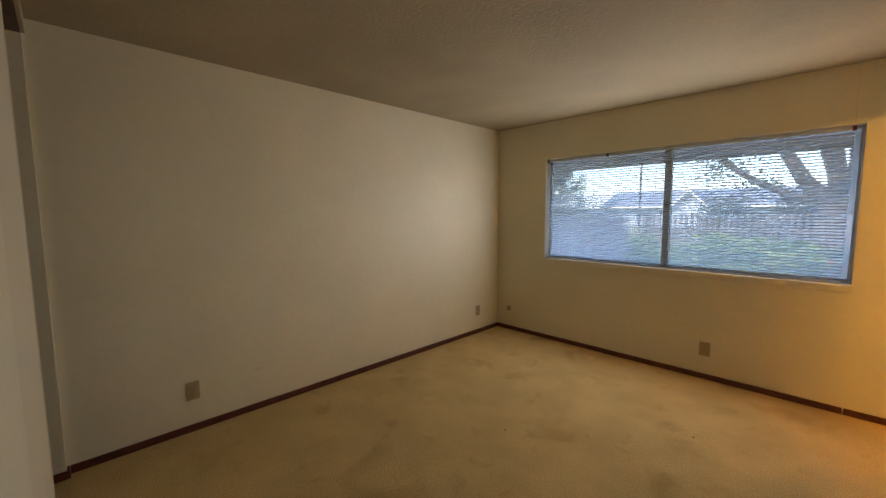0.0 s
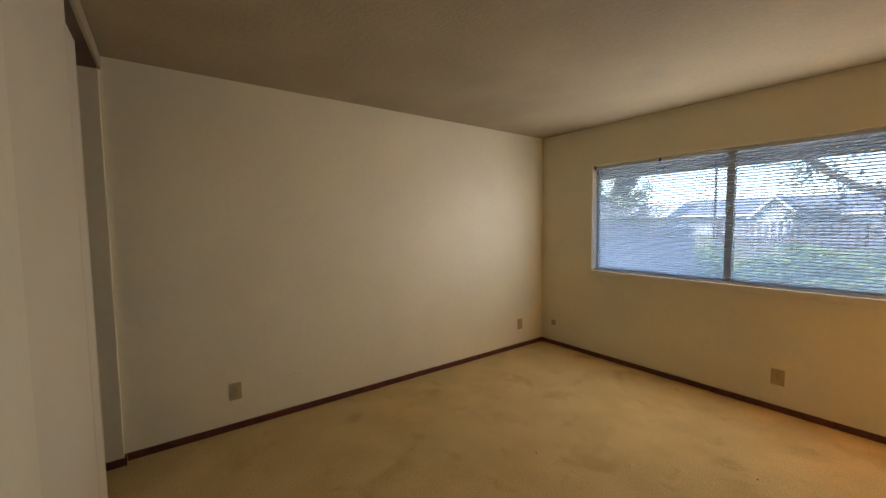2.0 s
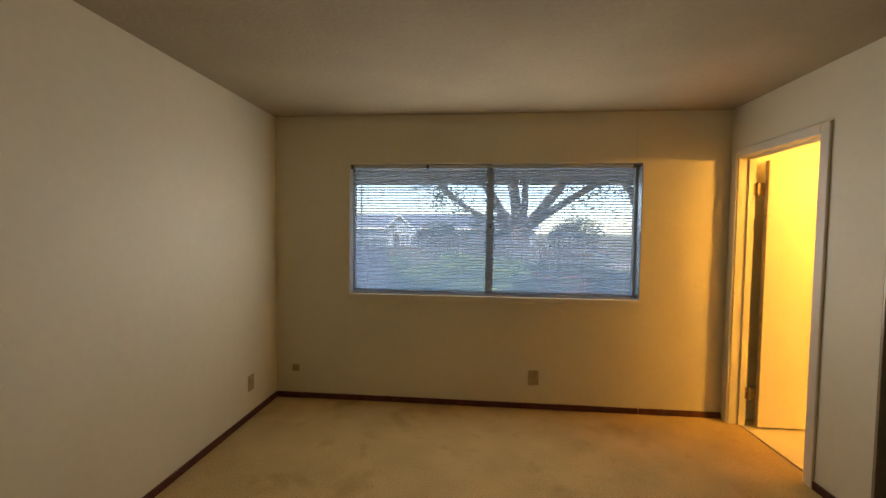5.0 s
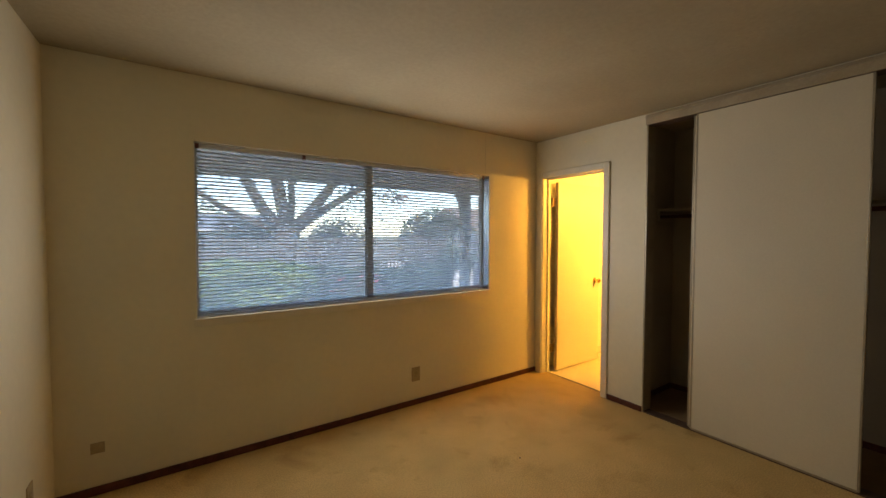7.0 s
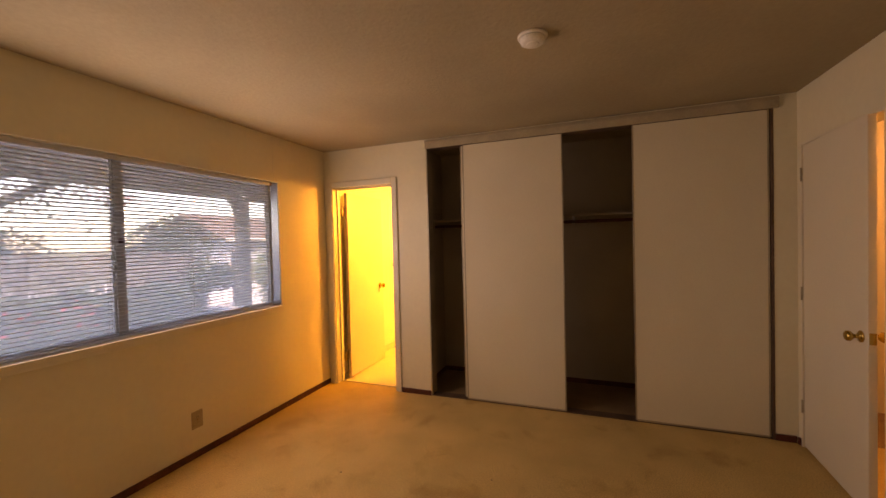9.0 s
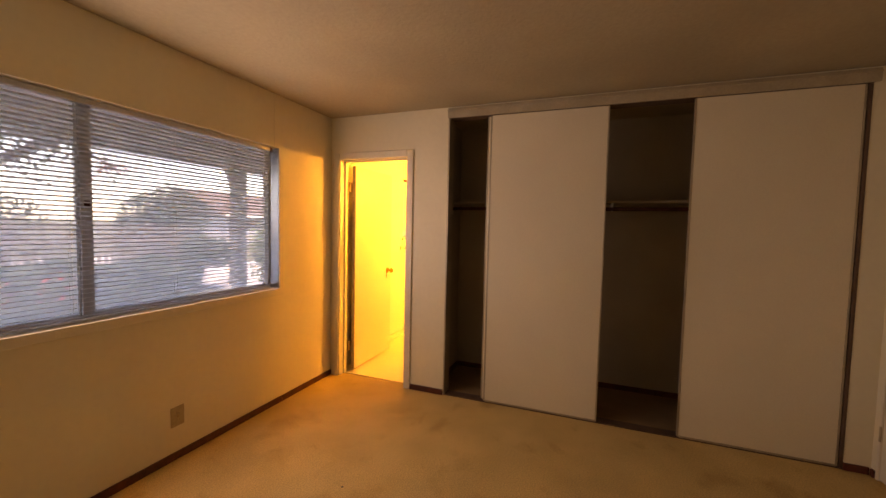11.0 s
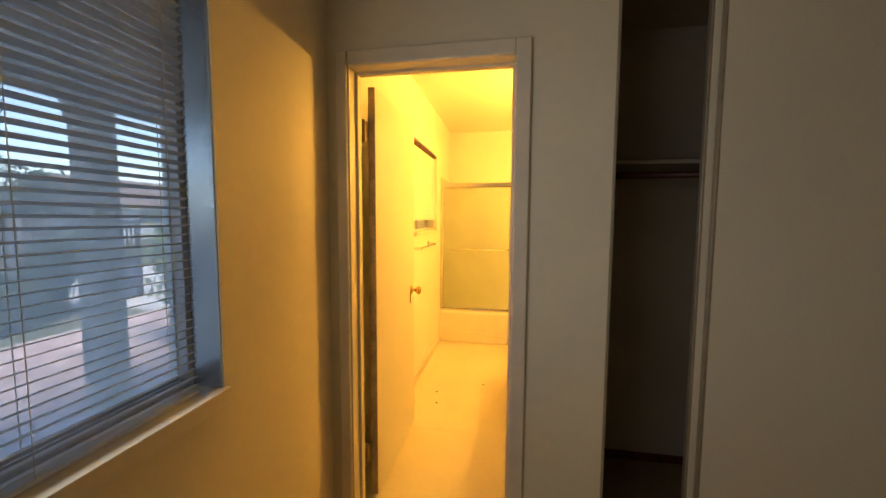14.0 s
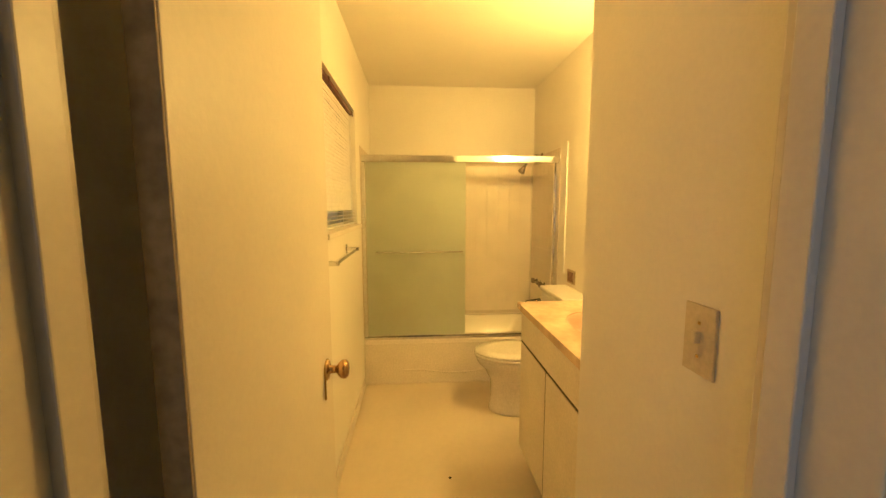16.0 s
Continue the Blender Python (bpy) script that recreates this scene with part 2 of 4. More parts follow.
def holed(axis, a0, a1, t0, t1, z0, z1, holes):
    """A wall along axis from a0 to a1, thick from t0 to t1, with rectangular holes (a0, a1, z0, z1)."""
    As = sorted({a0, a1, *[h[0] for h in holes], *[h[1] for h in holes]})
    Zs = sorted({z0, z1, *[h[2] for h in holes], *[h[3] for h in holes]})
    As, Zs = [a for a in As if a0 <= a <= a1], [z for z in Zs if z0 <= z <= z1]
    def solid(i, k):
        if not (0 <= i < len(As) - 1 and 0 <= k < len(Zs) - 1):
            return False
        a, z = (As[i] + As[i + 1]) / 2, (Zs[k] + Zs[k + 1]) / 2
        return not any(h[0] < a < h[1] and h[2] < z < h[3] for h in holes)
    bm = bmesh.new()
    def P(a, t, z):
        return (a, t, z) if axis == "x" else (t, a, z)
    def quad(*ps):
        bm.faces.new([bm.verts.new(P(*p)) for p in ps])
    for i in range(len(As) - 1):
        for k in range(len(Zs) - 1):
            if not solid(i, k):
                continue
            a, b, c, d = As[i], As[i + 1], Zs[k], Zs[k + 1]
            quad((a, t0, c), (b, t0, c), (b, t0, d), (a, t0, d))
            quad((a, t1, c), (a, t1, d), (b, t1, d), (b, t1, c))
            if not solid(i - 1, k):
                quad((a, t0, c), (a, t0, d), (a, t1, d), (a, t1, c))
            if not solid(i + 1, k):
                quad((b, t0, c), (b, t1, c), (b, t1, d), (b, t0, d))
            if not solid(i, k - 1):
                quad((a, t0, c), (a, t1, c), (b, t1, c), (b, t0, c))
            if not solid(i, k + 1):
                quad((a, t0, d), (b, t0, d), (b, t1, d), (a, t1, d))
    bmesh.ops.remove_doubles(bm, verts=bm.verts, dist=1e-5)
    bmesh.ops.recalc_face_normals(bm, faces=bm.faces)
    return bm


def mesh_of(name, bm, material, shift=None):
    if shift is not None:
        bmesh.ops.translate(bm, verts=bm.verts, vec=-Vector(shift))
    me = bpy.data.meshes.new(name)
    bm.to_mesh(me)
    bm.free()
    me.materials.append(material)
    return me


def thing(name, at, label, category, group="", kind=""):
    ob = tagged(new(name), label, category, group, kind)
    ob.location = at
    ORIGIN[ob.name] = Vector(at)
    return ob


def solo(name, bm, material, at, label, category, group="", kind=""):
    ob = tagged(new(name, mesh_of(name, bm, material, at)), label, category, group, kind)
    ob.location = at
    ORIGIN[ob.name] = Vector(at)
    return ob


def part(name, bm, material, parent, label=""):
    o = ORIGIN[parent.name]
    ob = new(name, mesh_of(name, bm, material, o))
    ob.parent = parent
    ORIGIN[ob.name] = o
    if label:
        ob["label"] = label
    return ob


def piece(name, mesh, parent, offset):
    ob = new(name, mesh)
    ob.parent = parent
    ob.location = offset
    return ob


def struct(name, bm, material, label=""):
    ob = tagged(new(name, mesh_of(name, bm, material)), label, kind="structure")
    ORIGIN[ob.name] = Vector((0, 0, 0))
    return ob


# ---- structure ----
W, H, SY, HB = 3.68, 2.42, -3.922, 2.50
EX, EN = 7.05, 0.16            # bath end wall, outer face of the north wall
WX0, WX1, WZ0, WZ1 = 0.650, 3.033, 0.92, 2.02
BX0, BX1, BZ0, BZ1 = 5.17, 6.17, 1.28, 2.06
DY0, DY1, DZ = -0.79, -0.100, 2.034      # bath doorway between jambs
CY0, CY1, CZ = -3.79, -1.16, 2.36       # east closet opening
CB = 4.42                               # east closet back
SX0, SX1 = 2.838, 3.635                  # entry doorway
KX0, KX1 = 0.05, 1.76                   # south closet opening
JX = 3.800                              # bath face of the doorway wall
ALC = 4.515                             # partition end in the bath
BS = -1.54                              # bath south wall

struct("floor", box(-0.12, 3.76, -5.3, EN, -0.2, 0.0), M_CARPET, "worn tan carpet with faint stains")
struct("floor_closet", box(3.762, 4.52, -5.3, -1.04, -0.2, 0.0), M_CARPET_SHADE, "tan carpet in the closet, shade put into its colour")
struct("floor_bath", boxes([(3.762, 4.52, -1.038, EN, -0.2, -0.002), (4.522, EX + 0.12, -5.3, EN, -0.2, -0.002)]), M_VINYL, "glossy cream vinyl sheet floor")
struct("ceiling", boxes([(-0.12, 3.80, -5.3, EN, H, H + 0.25), (3.802, 4.515, -5.3, -1.04, H, H + 0.25)]), M_CEIL, "off-white popcorn textured ceiling, darkened in colour for weak upward light")
struct("ceiling_bath", boxes([(3.802, 4.515, -1.038, EN, HB, H + 0.25), (4.517, EX + 0.12, -5.3, EN, HB, H + 0.25)]), M_BATHWALL, "smooth painted bathroom ceiling")
struct("wall_west", box(-0.12, 0, -5.3, EN, 0, H), M_WALL, "cream painted wall with scuffs")
wall_north = struct("wall_north", holed("x", 0.0, 3.80, 0.0, EN, 0, H, [(WX0, WX1, WZ0, WZ1)]), M_WALL, "cream painted window wall")
struct("wall_north_bath", holed("x", 3.80, EX + 0.12, 0.0, EN, 0, HB, [(BX0, BX1, BZ0, BZ1)]), M_BATHWALL, "warm cream bathroom wall")
struct("wall_east", holed("y", SY, 0.0, W, W + 0.118, 0, H, [(DY0 - 0.018, DY1 + 0.018, -1, DZ + 0.018), (CY0, CY1, -1, CZ)]), M_WALL, "cream painted closet wall")
struct("wall_bath_west", holed("y", -0.915, 0.0, W + 0.118, W + 0.122, 0, HB, [(DY0 - 0.018, DY1 + 0.018, -1, DZ + 0.018)]), M_BATHWALL, "cream bathroom side of the doorway wall")
struct("wall_partition", boxes([(3.80, ALC, -1.037, -0.915, 0, HB), (CB + 0.041, ALC, -4.70, -1.038, 0, HB)]), M_BATHWALL, "cream bathroom partition with a light switch")
struct("wall_bath_south", box(ALC, EX, BS - 0.12, BS, 0, HB), M_BATHWALL, "cream bathroom wall")
struct("wall_bath_end", box(EX, EX + 0.12, -5.3, 0.0, 0, HB), M_BATHWALL, "cream wall above the tub")
struct("wall_closet_lining", boxes([(CB, CB + 0.04, SY, -1.038, 0, H), (3.80, CB, -1.0375, -1.0372, 0, H)]), M_CLOSET_SHADE, "closet back wall with closet shade put into its colour")
struct("wall_closet_side", box(3.80, CB, SY - 0.12, SY, 0, H), M_CLOSET_SHADE, "closet end wall")
struct("wall_south", holed("x", 0.0, 3.80, SY - 0.12, SY, 0, H, [(KX0, KX1, -1, CZ), (SX0, SX1, -1, 2.06)]), M_WALL, "cream painted entry wall")
struct("wall_closet_back", boxes([(0, 2.0, -4.82, -4.70, 0, H), (1.90, 2.0, -4.70, SY - 0.12, 0, H)]), M_CLOSET_SHADE, "closet back wall")
struct("wall_hall", boxes([(0.0, EX, -5.3, -5.2, 0, H), (4.42, 4.52, -5.2, -4.702, 0, H)]), M_WALL, "hallway wall")


def baseboard(rows):
    for r in rows:
        struct("baseboard", box(*r, 0.0, 0.047, 0.003), M_BASE, "narrow dark red-brown wooden baseboard")


T = 0.013
baseboard([(0.0, T, SY + 0.014, -T), (0.0, 3.045, -T, 0.0), (3.052, W - 0.001, -T, 0.0), (W - T, W, CY1 + 0.001, -0.851),
           (W - T, W, SY + T, CY0), (0.0, KX0 + T, SY, SY + T), (KX0, KX0 + T, SY - 0.12, SY),
           (CB - T, CB, SY, -1.05), (3.80, CB - T, -1.038 - T, -1.038), (3.80, CB - T, SY, SY + T), (1.77, 2.78, SY, SY + T),
           (0, 4.4, -5.2, -5.2 + T), (0.0, 1.9, -4.70, -4.70 + T), (0, T, -4.69, -4.07), (3.642, W - T, SY, SY + T)])
struct("baseboard", boxes([(3.046, 3.051, -T - 0.001, 0, 0, 0.03)], 0.001), M_SCUFF, "scuffed joint of the baseboard")
struct("baseboard", box(4.60, 6.33, -0.012, 0, 0, 0.075, 0.003), M_TRIM, "cream painted bathroom baseboard")
struct("baseboard", box(3.86, ALC, -0.915, -0.903, 0, 0.075, 0.003), M_TRIM, "cream painted bathroom baseboard")
struct("trim", box(3.755, 3.767, DY0, DY1, 0, 0.006, 0.002), M_STILE, "thin metal carpet edge strip in the doorway")

# bath door casing and jambs
for r in ((W - 0.016, W, DY1 + 0.006, DY1 + 0.057, 0, DZ + 0.062), (W - 0.016, W, DY0 - 0.060, DY0, 0, DZ + 0.062), (W - 0.016, W, DY0, DY1, DZ, DZ + 0.062)):
    struct("trim", box(*r, 0.006), M_TRIM, "cream painted door casing")
struct("trim", boxes([(W - 0.002, JX + 0.002, DY1, DY1 + 0.0175, 0, DZ + 0.017), (W - 0.002, JX + 0.002, DY0 - 0.017, DY0, 0, DZ + 0.017), (W - 0.002, JX + 0.002, DY0, DY1, DZ, DZ + 0.017),
                      (3.745, 3.782, DY0, DY0 + 0.011, 0, DZ), (3.745, 3.782, DY1 - 0.012, DY1 + 0.0135, 0, DZ), (3.745, 3.782, DY0 + 0.011, DY1 - 0.012, DZ - 0.011, DZ)], 0.002), M_TRIM, "cream painted door jamb with stop")
# entry jamb
struct("trim", boxes([(SX0 - 0.001, SX0 + 0.016, SY - 0.125, SY + 0.004, 0, 2.06), (SX1 - 0.016, SX1 + 0.001, SY - 0.125, SY + 0.004, 0, 2.06), (SX0 + 0.016, SX1 - 0.016, SY - 0.125, SY + 0.004, 2.044, 2.061)], 0.002), M_DOOR, "painted entry door jamb")
# closet headers and floor guides
struct("trim", boxes([(W - 0.018, W + 0.002, CY0 - 0.03, CY1 + 0.002, CZ - 0.03, H - 0.012), (W - 0.026, W - 0.016, CY0 - 0.03, CY1 + 0.002, CZ + 0.022, CZ + 0.034)], 0.003), M_HEAD, "tan closet header trim")
struct("trim", boxes([(W + 0.003, W + 0.11, CY0, CY1, CZ - 0.03, CZ - 0.001)], 0.002), M_TRACK, "dark sliding door track")
struct("trim", boxes([(W + 0.002, W + 0.095, CY0, CY1, 0, 0.007)], 0.002), M_TRACK, "dark floor guide of the closet")
struct("trim", box(W - 0.004, W + 0.12, CY0 - 0.001, CY0 + 0.016, 0, CZ - 0.03, 0.002), M_TRACK, "dark closet side jamb")
struct("trim", boxes([(W + 0.001, W + 0.12, CY1 - 0.012, CY1 + 0.001, 0, CZ - 0.03)], 0.002), M_STILE, "tan closet side jamb")
struct("trim", boxes([(KX0 - 0.002, KX1 + 0.03, SY - 0.002, SY + 0.016, CZ - 0.03, H - 0.012)], 0.003), M_HEAD, "tan closet header trim")
struct("trim", boxes([(KX0, KX1, SY - 0.11, SY - 0.003, CZ - 0.03, CZ - 0.001)], 0.002), M_TRACK, "dark sliding door track")
# hairline crack over the window corner, wall scuffs
struct("trim", box(2.979, 2.9805, -0.0008, 0.0, 2.03, H), M_MARK, "hairline drywall crack")
struct("trim", boxes([(0.0, 0.0008, -2.92, -2.86, 0.300, 0.303), (0.0, 0.0008, -2.95, -2.925, 0.294, 0.297)]), M_MARK, "thin grey scuff mark on the wall")

# ---- windows ----
def window(name, x0, x1, z0, z1, mull, label):
    win = tagged(thing(name, ((x0 + x1) / 2, 0.12, z0), label, "window"), kind="structure")
    f, y0, y1 = 0.020, 0.095, 0.15
    part("window_frame", boxes([(x0, x1, y0, y1, z0, z0 + f), (x0, x1, y0, y1, z1 - f, z1), (x0, x0 + f, y0, y1, z0 + f, z1 - f), (x1 - f, x1, y0, y1, z0 + f, z1 - f)], 0.003), M_ALU, win, "brushed aluminium frame")
    part("track", boxes([(x0 + f, x1 - f, y0 + 0.012, y0 + 0.017, z0 + f, z0 + f + 0.012), (x0 + f, x1 - f, y0 + 0.034, y0 + 0.039, z0 + f, z0 + f + 0.012)]), M_ALU, win)
    m = part("mullion", boxes([(mull - 0.026, mull + 0.026, y0 - 0.004, y1 - 0.006, z0 + f, z1 - f), (mull - 0.034, mull - 0.024, y0 + 0.01, y1 - 0.015, z0 + f, z1 - f)], 0.003), M_ALU, win)
    part("latch", boxes([(mull - 0.012, mull + 0.012, y0 - 0.016, y0 - 0.003, (z0 + z1) / 2 + 0.02, (z0 + z1) / 2 + 0.055)], 0.004), M_BASE, m, "dark window latch")
    for a, b, y in ((x0 + f, mull - 0.02, y0 + 0.02), (mull + 0.02, x1 - f, y0 + 0.035)):
        p = part("pane", box(a, b, y, y + 0.004, z0 + f, z1 - f), M_GLASS if name == "window_1" else M_FROST, win)
        p.visible_shadow = False
    return win


win1 = window("window_1", WX0, WX1, WZ0, WZ1, 1.842, "wide aluminium sliding window with mini blinds")
part("window_sill", box(WX0 - 0.012, WX1 + 0.012, -0.014, 0.094, WZ0 - 0.045, WZ0 + 0.005, 0.002), M_TRIM, win1, "cream painted sill")
part("jamb_liner", box(WX1 - 0.0055, WX1 - 0.0015, 0.004, 0.094, WZ0 + 0.006, WZ1 - 0.002, 0.001), M_LINER, win1, "brushed aluminium jamb liner")
part("jamb_liner", box(WX0 + 0.0015, WX0 + 0.0055, 0.004, 0.094, WZ0 + 0.006, WZ1 - 0.002, 0.001), M_WHITEP, win1, "white painted jamb liner")
win2 = window("window_2", BX0, BX1, BZ0, BZ1, 5.67, "small frosted bathroom window")
part("window_sill", box(BX0 - 0.02, BX1 + 0.02, -0.03, 0.094, BZ0 - 0.022, BZ0 + 0.005, 0.002), M_TRIM, win2, "cream painted sill")


def slat_mesh(name, length, width, tilt, material):
    """A thin crowned slat centred on the origin."""
    bm = bmesh.new()
    prof = []
    for k in range(5):
        u = (k / 4 - 0.5) * width
        prof.append((u, 0.0016 * (1 - (2 * u / width) ** 2)))
    c, s = math.cos(tilt), math.sin(tilt)
    ring = [(u, h) for u, h in prof] + [(u, h - 0.0007) for u, h in prof[::-1]]
    ends = []
    for x in (-length / 2, length / 2):
        ends.append([bm.verts.new((x, u * c - h * s, u * s + h * c)) for u, h in ring])
    n = len(ring)
    for k in range(n):
        bm.faces.new((ends[0][k], ends[0][(k + 1) % n], ends[1][(k + 1) % n], ends[1][k]))
    bm.faces.new(ends[0][::-1])
    bm.faces.new(ends[1])
    bmesh.ops.recalc_face_normals(bm, faces=bm.faces)
    return mesh_of(name, bm, material)


def blind(x0, x1, y, z0, z1, pitch, tilt, cords, label, headmat, slatmat, open_from=None):
    b = thing("window_blind", ((x0 + x1) / 2, y, z0), label, "blind")
    part("headrail", box(x0, x1, y - 0.014, y + 0.014, z1 - 0.028, z1 - 0.002, 0.003), headmat, b)
    for x in (x0 + 0.006, x1 - 0.006, x0 + 0.28 * (x1 - x0)):
        part("bracket", box(x - 0.011, x + 0.011, y - 0.018, y - 0.0145, z1 - 0.034, z1 - 0.001, 0.002), M_BASE, b, "small brown bracket")
    part("bottom_rail", box(x0 + 0.004, x1 - 0.004, y - 0.013, y + 0.013, z0 + 0.004, z0 + 0.014, 0.003), slatmat, b)
    me = slat_mesh("slat", x1 - x0 - 0.008, 0.0255, tilt, slatmat)
    me2 = slat_mesh("slat", x1 - x0 - 0.008, 0.0255, 0.05, slatmat)
    n = int((z1 - 0.036 - z0 - 0.02) / pitch)
    for k in range(n + 1):
        z = 0.026 + k * pitch
        piece("slat", me2 if open_from and z0 + z < open_from else me, b, (0, random.uniform(-0.0006, 0.0006), z + random.uniform(-0.0005, 0.0005)))
    for x in cords:
        part("ladder_cord", boxes([(x - 0.0007, x + 0.0007, y - 0.0142, y - 0.0128, z0 + 0.014, z1 - 0.03), (x - 0.0007, x + 0.0007, y + 0.0128, y + 0.0142, z0 + 0.014, z1 - 0.03)]), M_CORD, b)
    return b


b1 = blind(WX0 + 0.012, WX1 - 0.048, 0.045, WZ0 + 0.006, WZ1 - 0.004, 0.0225, -0.25, (0.80, 1.24, 1.75, 2.25, 2.62, 2.92), "open grey-white aluminium mini blind in the window", M_ALU, M_SLAT)

# ---- doors ----
def knob(parent, x, y, z, side):
    """A round brass knob on a leaf whose face lies at y and looks to side (+1 or -1 in y)."""
    k = part("knob", lathe((x, y, z), (0, side, 0), [(0.031, 0), (0.031, 0.004), (0.026, 0.008), (0.012, 0.011), (0.011, 0.030), (0.02, 0.036), (0.027, 0.046), (0.027, 0.056), (0.02, 0.063), (0.008, 0.065)], 20), M_BRASS, parent, "polished brass knob")
    return k


bd = tagged(thing("door_1", (3.86, -0.12, 0.012), "open cream flush bathroom door with a brass knob", "door"), kind="structure")
leaf = part("leaf", box(3.858, 4.585, -0.150, -0.115, 0.012, 2.008, 0.002), M_DOOR, bd)
part("leaf_edge", box(3.854, 3.8575, -0.149, -0.116, 0.014, 2.006, 0.001), M_EDGE_SHADE, bd, "painted door edge in a brown that stands for shade")
knob(bd, 4.507, -0.150, 0.935, -1)
knob(bd, 4.507, -0.115, 0.935, 1)
part("latch_plate", box(4.584, 4.587, -0.145, -0.12, 0.905, 0.965, 0.001), M_BRASS, bd)
part("keyhole_drop", boxes([(4.478, 4.484, -0.1545, -0.150, 0.855, 0.925)], 0.001), M_BRASS, bd, "thin brass pin hanging under the knob")
for z in (0.25, 1.80):
    h = part("hinge", boxes([(3.784, 3.806, DY1 - 0.003, DY1 + 0.001, z - 0.045, z + 0.045), (3.806, 3.8535, -0.119, -0.1155, z - 0.045, z + 0.045)], 0.001), M_HINGE, bd, "tarnished brass hinge")
    part("pin", tube((3.81, -0.110, z - 0.05), (3.81, -0.110, z + 0.05), 0.006, seg=10), M_HINGE, h)
part("strike_plate", box(3.725, 3.755, DY0 + 0.0005, DY0 + 0.002, 0.93, 0.99, 0.0008), M_BRASS, bd)

ed = tagged(thing("door_2", (3.617, SY - 0.005, 0.012), "slightly ajar cream flush entry door with knobs", "door"), kind="structure")
EL = 0.718
part("leaf", box(3.617 - EL, 3.617, SY - 0.040, SY - 0.005, 0.012, 2.042, 0.002), M_DOOR, ed)
knob(ed, 3.617 - EL + 0.060, SY - 0.005, 0.915, 1)
knob(ed, 3.617 - EL + 0.060, SY - 0.040, 0.915, -1)
part("latch_plate", box(3.617 - EL - 0.0015, 3.617 - EL + 0.001, SY - 0.036, SY - 0.009, 0.885, 0.945, 0.001), M_BRASS, ed)
for z in (0.28, 1.05, 1.85):
    part("hinge", tube((3.622, SY + 0.004, z - 0.045), (3.622, SY + 0.004, z + 0.045), 0.006, seg=10), M_STILE, ed, "painted hinge barrel")
ed.rotation_euler = (0, 0, -radians(3.6))


def sliding_panel(y0, y1, x0, label):
    p = thing("closet_door", (x0 + 0.012, (y0 + y1) / 2, 0.008), label, "closet door", "sliding closet doors")
    part("panel", box(x0 + 0.002, x0 + 0.022, y0 + 0.011, y1 - 0.011, 0.02, CZ - 0.033, 0.001), M_PANEL, p)
    for a, b in ((y0, y0 + 0.0105), (y1 - 0.0105, y1)):
        part("edge_strip", boxes([(x0, x0 + 0.024, a, b, 0.012, CZ - 0.032)], 0.002), M_STILE, p, "tan metal edge strip")
    part("bottom_rail", box(x0, x0 + 0.024, y0 + 0.011, y1 - 0.011, 0.008, 0.0195, 0.001), M_STILE, p)
    return p


sliding_panel(-2.385, -1.517, W + 0.004, "plain cream sliding closet door, partly open")
sliding_panel(-3.77, -2.905, W + 0.004, "plain cream sliding closet door at the closet end")
sliding_panel(-2.35, -1.486, W + 0.036, "cream sliding closet door stacked behind another")


def south_panel(x0, x1, y1, label):
    p = thing("closet_door", ((x0 + x1) / 2, y1 - 0.012, 0.008), label, "closet door", "sliding closet doors")
    part("panel", box(x0 + 0.011, x1 - 0.011, y1 - 0.022, y1 - 0.002, 0.02, CZ - 0.033, 0.001), M_PANEL, p)
    for a, b in ((x0, x0 + 0.0105), (x1 - 0.0105, x1)):
        part("edge_strip", box(a, b, y1 - 0.024, y1, 0.012, CZ - 0.032, 0.002), M_PANEL, p, "painted edge strip")


south_panel(0.44, 1.32, SY - 0.040, "plain cream sliding closet door, partly open")
south_panel(0.88, 1.757, SY - 0.012, "cream sliding closet door beside the wall")

# ---- east closet fittings ----
cs = thing("closet_shelf", (4.26, -2.49, 1.66), "plain painted closet shelf with a hanging rod", "shelf")
part("board", box(4.10, CB - 0.001, SY + 0.001, -1.039, 1.665, 1.684, 0.002), M_CLOSET_SHADE, cs)
part("cleat", box(CB - 0.02, CB - 0.0015, SY + 0.001, -1.039, 1.58, 1.664, 0.002), M_CLOSET_SHADE, cs)
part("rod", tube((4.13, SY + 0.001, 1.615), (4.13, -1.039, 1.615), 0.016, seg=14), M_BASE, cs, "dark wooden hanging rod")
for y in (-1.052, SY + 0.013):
    part("side_cleat", box(4.10, CB - 0.021, y - 0.01, y + 0.012, 1.58, 1.664, 0.002), M_CLOSET_SHADE, cs)
part("bracket", boxes([(4.11, CB - 0.021, -2.458, -2.442, 1.645, 1.664), (4.122, 4.138, -2.458, -2.442, 1.597, 1.645)], 0.001), M_ALU, cs)

